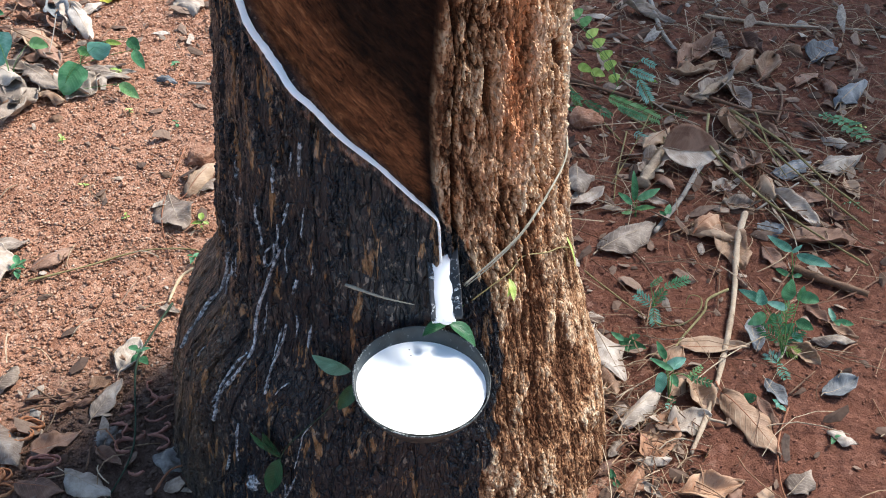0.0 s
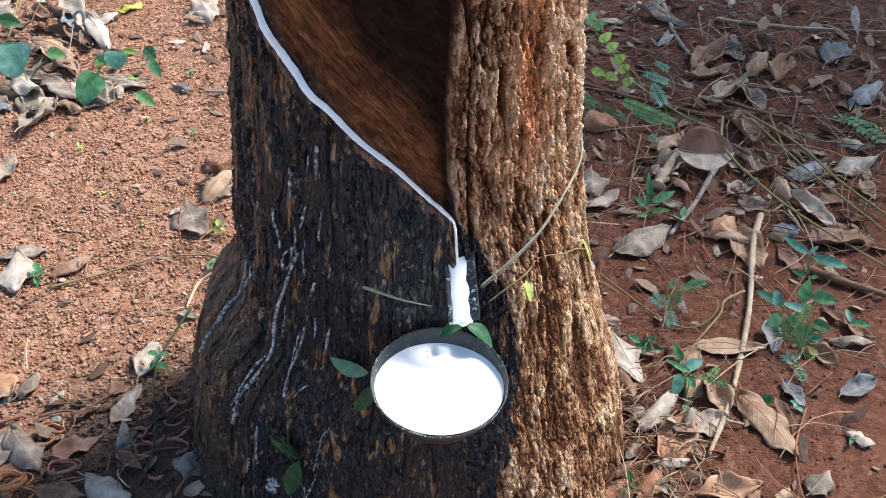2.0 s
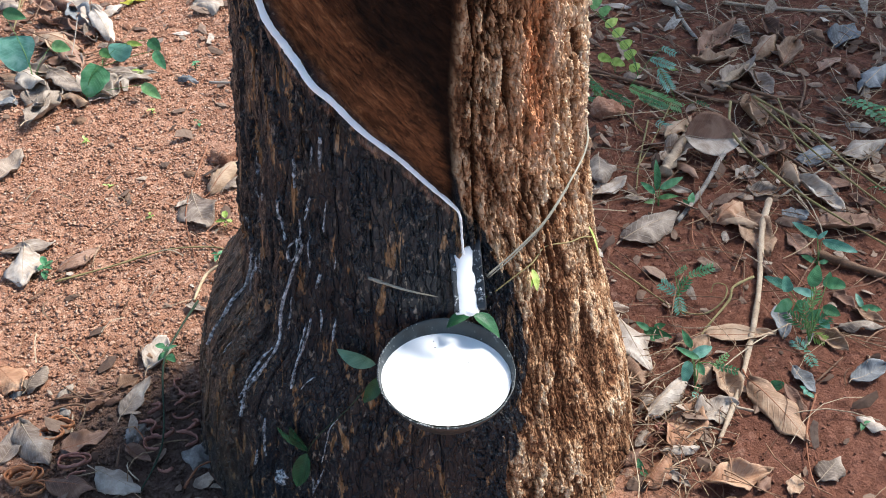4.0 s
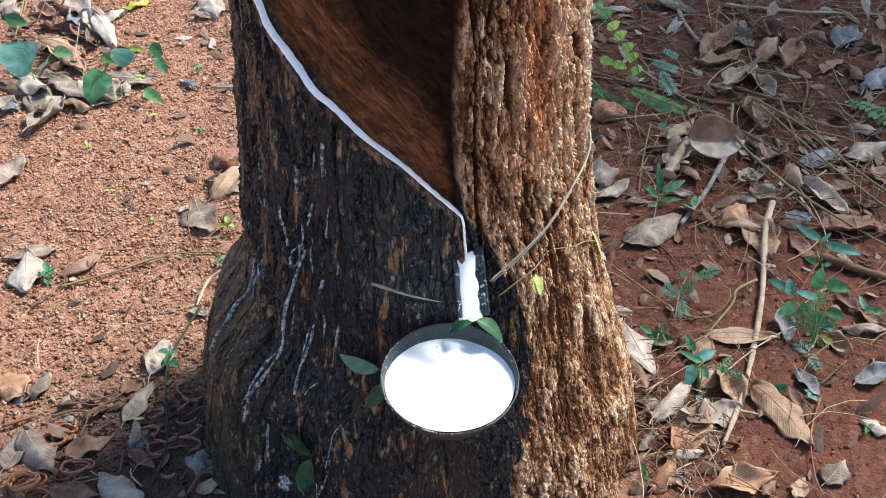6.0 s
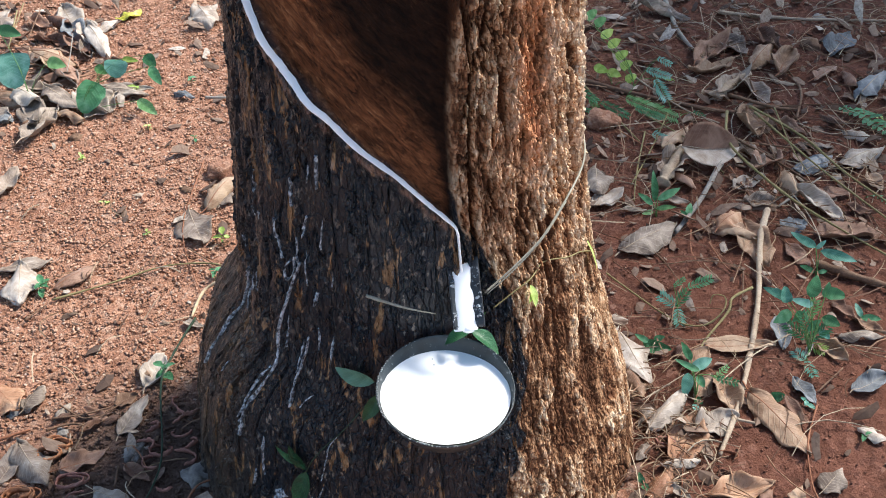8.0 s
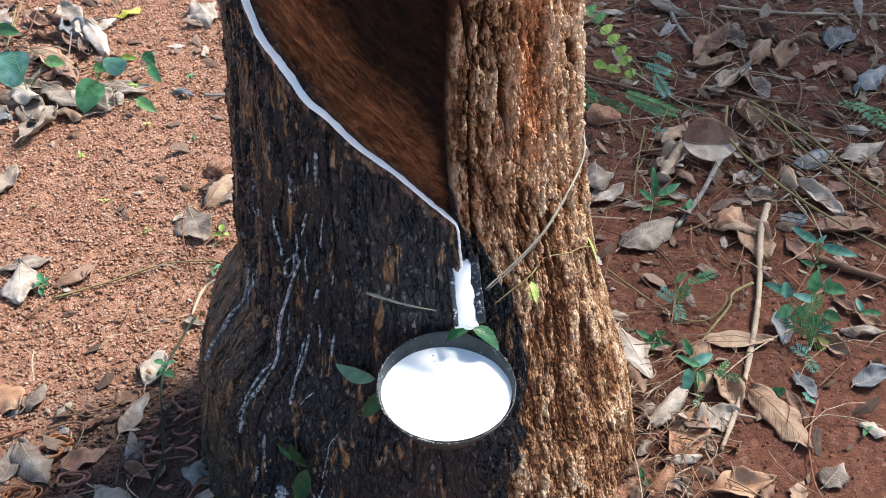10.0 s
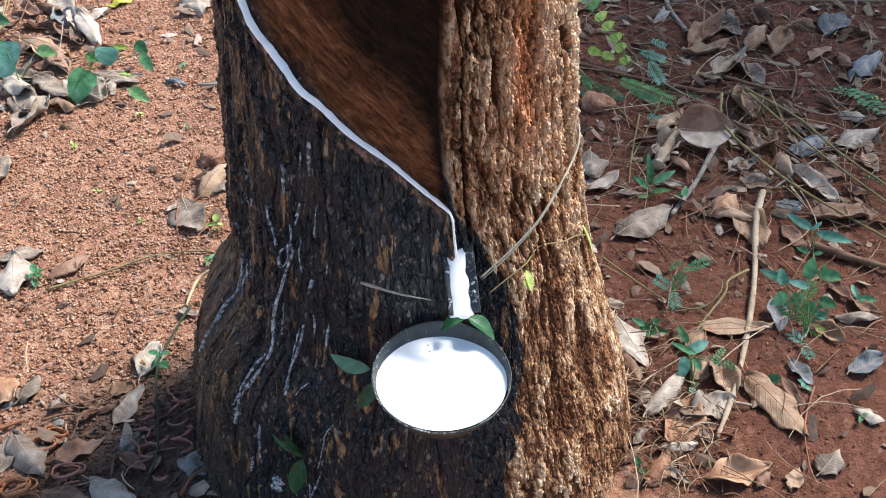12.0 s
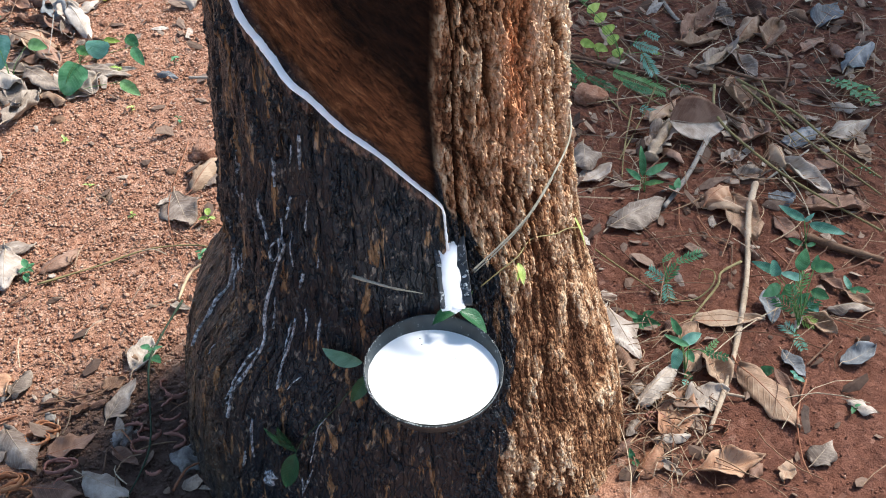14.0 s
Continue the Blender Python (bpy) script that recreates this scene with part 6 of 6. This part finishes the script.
sprig("weed_clump", "leafy green weed clump with oval and feathery leaves", (0.519, 0.056), [((-0.025, 0.051, 0.061), (-0.063, 0.064, 0.074), 0.017, "teal"),
        ((-0.032, 0.044, 0.062), (-0.035, 0.059, 0.080), 0.020, "teal"),
        ((0.001, 0.049, 0.068), (0.012, 0.070, 0.091), 0.025, "green"),
        ((0.024, 0.056, 0.062), (0.029, 0.065, 0.083), 0.015, "green"),
        ((0.021, 0.049, 0.077), (0.046, 0.042, 0.075), 0.022, "green"),
        ((-0.022, 0.045, 0.045), (-0.048, 0.034, 0.034), 0.022, "green"),
        ((0.006, 0.045, 0.056), (-0.026, 0.048, 0.066), 0.015, "teal"),
        ((0.018, 0.033, 0.044), (0.043, 0.024, 0.037), 0.020, "green"),
        ((-0.003, 0.021, 0.032), (0.015, 0.029, 0.044), 0.015, "green"),
        ((-0.010, 0.040, 0.051), (-0.022, 0.032, 0.037), 0.013, "green"),
        ((0.014, 0.025, 0.028), (0.032, 0.020, 0.016), 0.015, "teal")], [((-0.003, 0.020, 0.016), (-0.027, 0.035, 0.029), 0.022, "green"),
        ((0.001, 0.017, 0.017), (0.025, 0.024, 0.034), 0.024, "green"),
        ((0.000, 0.035, 0.035), (0.013, 0.054, 0.056), 0.020, "pale_green"),
        ((0.005, 0.016, 0.008), (0.020, 0.004, 0.008), 0.022, "lime"),
        ((-0.012, -0.015, 0.008), (-0.019, 0.004, 0.006), 0.022, "teal"),
        ((-0.010, -0.017, 0.008), (-0.008, -0.045, 0.008), 0.018, "teal"),
        ((-0.004, 0.017, 0.030), (-0.014, 0.029, 0.056), 0.020, "green")])
sprig("seedling", "small green seedling among dead leaves", (0.621, 0.135), [((-0.003, 0.001, 0.008), (-0.006, 0.024, 0.016), 0.012, "teal"),
        ((-0.005, -0.002, 0.011), (0.026, -0.003, 0.007), 0.014, "green")], [])
sprig("seedling", "bright green seedling at the foot of the trunk", (0.297, 0.073), [((-0.008, 0.007, 0.012), (0.032, -0.003, 0.007), 0.020, "green"),
        ((-0.000, 0.006, 0.014), (-0.020, 0.013, 0.023), 0.011, "green"),
        ((0.009, 0.016, 0.009), (0.024, 0.014, 0.017), 0.012, "green"),
        ((-0.000, 0.004, 0.008), (0.005, -0.014, 0.008), 0.010, "green")], [])
sprig("weed_clump", "soft green weed with lobed leaves over dry litter", (0.343, -0.029), [((-0.005, 0.038, 0.044), (-0.019, 0.051, 0.066), 0.013, "green"),
        ((-0.004, 0.034, 0.034), (0.025, 0.044, 0.041), 0.020, "teal"),
        ((-0.010, 0.025, 0.033), (-0.015, 0.004, 0.008), 0.020, "teal"),
        ((0.004, 0.024, 0.038), (-0.031, 0.029, 0.055), 0.011, "green"),
        ((-0.001, 0.002, 0.008), (0.007, -0.008, 0.008), 0.011, "green"),
        ((-0.005, -0.008, 0.008), (-0.004, -0.028, 0.008), 0.011, "teal"),
        ((0.003, 0.024, 0.029), (0.011, 0.011, 0.019), 0.014, "green")], [((0.026, 0.014, 0.034), (0.053, 0.012, 0.027), 0.013, "green"),
        ((0.025, 0.018, 0.030), (0.042, 0.029, 0.040), 0.011, "pale_green")])
sprig("seedling", "upright green seedling with pointed leaves", (0.364, 0.390), [((-0.002, 0.024, 0.020), (-0.005, 0.053, 0.063), 0.015, "green"),
        ((0.001, 0.019, 0.027), (0.039, 0.030, 0.043), 0.017, "green"),
        ((-0.006, 0.017, 0.018), (-0.031, 0.028, 0.034), 0.013, "green"),
        ((-0.001, 0.012, 0.014), (0.033, 0.013, 0.016), 0.011, "pale_green"),
        ((-0.005, 0.011, 0.008), (-0.025, 0.005, 0.008), 0.010, "pale_green")], [])
sprig("seedling", "small green seedling beside a twig", (0.416, 0.394), [((-0.003, -0.005, 0.008), (0.005, 0.014, 0.020), 0.015, "green"),
        ((-0.004, -0.008, 0.008), (-0.014, 0.001, 0.015), 0.010, "green")], [])
sprig("seedling", "small green seedling growing through a dead leaf", (0.440, -0.037), [((-0.001, 0.004, 0.008), (-0.012, 0.019, 0.012), 0.014, "green"),
        ((0.002, 0.008, 0.009), (0.019, 0.005, 0.015), 0.018, "green"),
        ((-0.002, 0.000, 0.008), (-0.001, -0.015, 0.008), 0.010, "green")], [])
sprig("seedling", "small green seedling at the foot of the trunk", (0.250, -0.165), [((-0.002, -0.004, 0.010), (-0.006, 0.005, 0.023), 0.010, "green"),
        ((-0.001, -0.002, 0.008), (0.006, -0.012, 0.008), 0.010, "green")], [])
sprig("fern_frond", "small feathery green fronds on red soil", (0.352, 0.143), [], [((-0.002, 0.013, 0.014), (-0.025, 0.021, 0.027), 0.022, "teal"),
        ((-0.002, 0.014, 0.013), (0.013, 0.024, 0.032), 0.020, "green"),
        ((0.016, 0.031, 0.035), (0.050, 0.039, 0.044), 0.017, "green"),
        ((-0.003, 0.002, 0.018), (-0.002, -0.019, 0.008), 0.022, "teal"),
        ((-0.005, 0.032, 0.036), (0.011, 0.040, 0.043), 0.010, "green")])
sprig("fern_frond", "row of small yellow-green fan leaflets on one thin stalk", (0.394, 0.807), [((-0.094, 0.108, 0.101), (-0.072, 0.121, 0.114), 0.023, "pale_green"),
        ((-0.075, 0.103, 0.089), (-0.054, 0.113, 0.102), 0.023, "pale_green"),
        ((-0.065, 0.080, 0.074), (-0.040, 0.092, 0.087), 0.023, "lime"),
        ((-0.052, 0.066, 0.061), (-0.026, 0.078, 0.072), 0.023, "lime"),
        ((-0.037, 0.048, 0.046), (-0.013, 0.056, 0.057), 0.023, "lime"),
        ((-0.027, 0.039, 0.029), (-0.004, 0.045, 0.040), 0.023, "lime"),
        ((-0.019, 0.016, 0.013), (0.003, 0.026, 0.021), 0.021, "lime")], [])
sprig("fern_frond", "pair of yellow-green leaflets over a slate leaf", (0.352, 0.829), [((-0.037, 0.027, 0.028), (-0.008, 0.015, 0.022), 0.023, "lime"),
        ((-0.009, 0.027, 0.018), (0.018, 0.015, 0.012), 0.023, "lime"),
        ((0.099, 0.008, 0.014), (0.123, 0.001, 0.010), 0.010, "lime")], [])
sprig("fern_frond", "feathery green fronds trailing over twigs", (0.445, 0.688), [], [((-0.086, 0.038, 0.030), (0.009, -0.001, 0.008), 0.028, "pale_green"),
        ((-0.069, 0.019, 0.020), (-0.017, -0.000, 0.007), 0.017, "green"),
        ((-0.044, 0.083, 0.066), (-0.001, 0.070, 0.057), 0.020, "teal"),
        ((-0.028, 0.069, 0.053), (-0.009, 0.035, 0.029), 0.027, "teal"),
        ((-0.023, 0.093, 0.085), (-0.000, 0.083, 0.077), 0.016, "teal"),
        ((-0.047, -0.051, 0.008), (-0.023, -0.080, 0.008), 0.023, "teal"),
        ((0.039, 0.011, 0.016), (0.059, 0.001, 0.012), 0.009, "green")])
sprig("fern_frond", "feathery green fronds close behind the trunk", (0.305, 0.719), [], [((-0.031, 0.037, 0.032), (0.002, 0.016, 0.018), 0.018, "green"),
        ((-0.009, 0.030, 0.020), (0.000, 0.007, 0.008), 0.018, "pale_green"),
        ((0.010, 0.012, 0.018), (0.058, -0.024, 0.008), 0.020, "green"),
        ((-0.030, 0.007, 0.008), (-0.002, -0.009, 0.008), 0.011, "green")])
seedling(-0.481, 0.832, "green", 4, 0.018, 0.015)
seedling(-0.530, 0.669, "lime", 3, 0.014, 0.012)
seedling(-0.628, 0.565, "lime", 4, 0.014, 0.012)
seedling(-0.440, 0.636, "green", 3, 0.013, 0.012)
seedling(-0.555, 0.431, "lime", 3, 0.011, 0.01)
seedling(-0.593, 0.208, "green", 6, 0.024, 0.02)
seedling(-0.340, 0.328, "lime", 5, 0.018, 0.02)
seedling(-0.339, 0.241, "green", 4, 0.018, 0.02)
seedling(-0.374, 0.024, "green", 6, 0.024, 0.03)
seedling(-0.467, 0.352, "lime", 3, 0.012, 0.01)
seedling(-0.581, 0.803, "lime", 4, 0.02, 0.012)
seedling(0.544, -0.100, "green", 3, 0.014, 0.012)
seedling(0.485, -0.041, "teal", 3, 0.016, 0.012)
fern(0.767, 0.747, "green", 0.125, -64, .02)
fern(0.806, 0.684, "lime", 0.035, -16, .02)
fern(0.729, 0.450, "green", 0.040, -56, .02)
curl(-0.454, -0.162, "shaving", 0.021, 2.6)
curl(-0.482, -0.102, "orange", 0.018, 3.2)
curl(-0.492, -0.120, "orange", 0.016, 1.6)
curl(-0.506, -0.185, "orange", 0.019, 3.4)
curl(-0.489, -0.200, "orange", 0.018, 1.5)
curl(-0.435, -0.190, "shaving", 0.022, 0.8)
curl(-0.375, -0.070, "shaving", 0.016, 0.8)
curl(-0.357, -0.054, "shaving", 0.022, 0.6)
curl(-0.332, -0.073, "shaving", 0.016, 1.1)
curl(-0.354, -0.103, "shaving", 0.016, 1.2)
curl(-0.331, -0.119, "shaving", 0.020, 0.8)
curl(-0.360, -0.124, "shaving", 0.015, 0.9)
curl(-0.328, -0.031, "shaving", 0.017, 0.7)
curl(-0.323, -0.096, "shaving", 0.014, 1.0)
curl(-0.380, -0.101, "shaving", 0.013, 0.8)
curl(-0.334, -0.165, "shaving", 0.012, 0.7)
curl(-0.345, -0.021, "shaving", 0.013, 0.7)
curl(0.290, -0.099, "shaving", 0.012, 2.4)
curl(0.358, -0.127, "red", 0.015, 0.55)
scrap(-0.389, -0.109, 0.019)
scrap(-0.300, -0.145, 0.026)
scrap(-0.561, -0.038, 0.014)
scrap(-0.487, -0.077, 0.012)
stone(-0.375, 0.531, 0.022, "red")
stone(-0.652, 1.000, 0.011, "red")
stone(-0.656, 0.633, 0.010, "brown")
stone(-0.562, 1.015, 0.009, "red")
stone(0.312, 0.686, 0.026, "red")
stone(0.853, 1.136, 0.012, "grey")
stone(-0.757, 0.676, 0.009, "brown")
stone(-0.426, 0.475, 0.008, "brown")
stone(0.795, 0.998, 0.02, "brown")


def motions():
    lip = Vector((0.0235, -0.2762, 0.3652))
    falls = (2.1, 5.75, 9.3, 12.4)
    at = lambda dz, dy=0.0: pose(lip.x, lip.y + dy, lip.z + dz)
    before = 0.0
    for drop, t in zip(DROPS, falls):
        # swells out of the latex at the lip, hangs, falls, and sinks into the cup
        rows = [(0.0, at(0.0, 0.003)), (before + 0.1, at(0.0, 0.003)), (t - 0.6, at(-0.0015, 0.0005)), (t - 0.1, at(-0.005)), (t, at(-0.0075)),
                (t + 0.0667, at(-0.026)), (t + 0.1, at(-0.046)), (t + 0.1333, at(-0.056)), (t + 0.2, at(-0.056)), (14.0, at(-0.056))]
        walk(drop, rows)
        before = t
    walk(DROPS[4], [(0.0, at(0.0, 0.003)), (12.5, at(0.0, 0.003)), (13.2, at(-0.0015, 0.0005)), (14.0, at(-0.0055))])


motions()
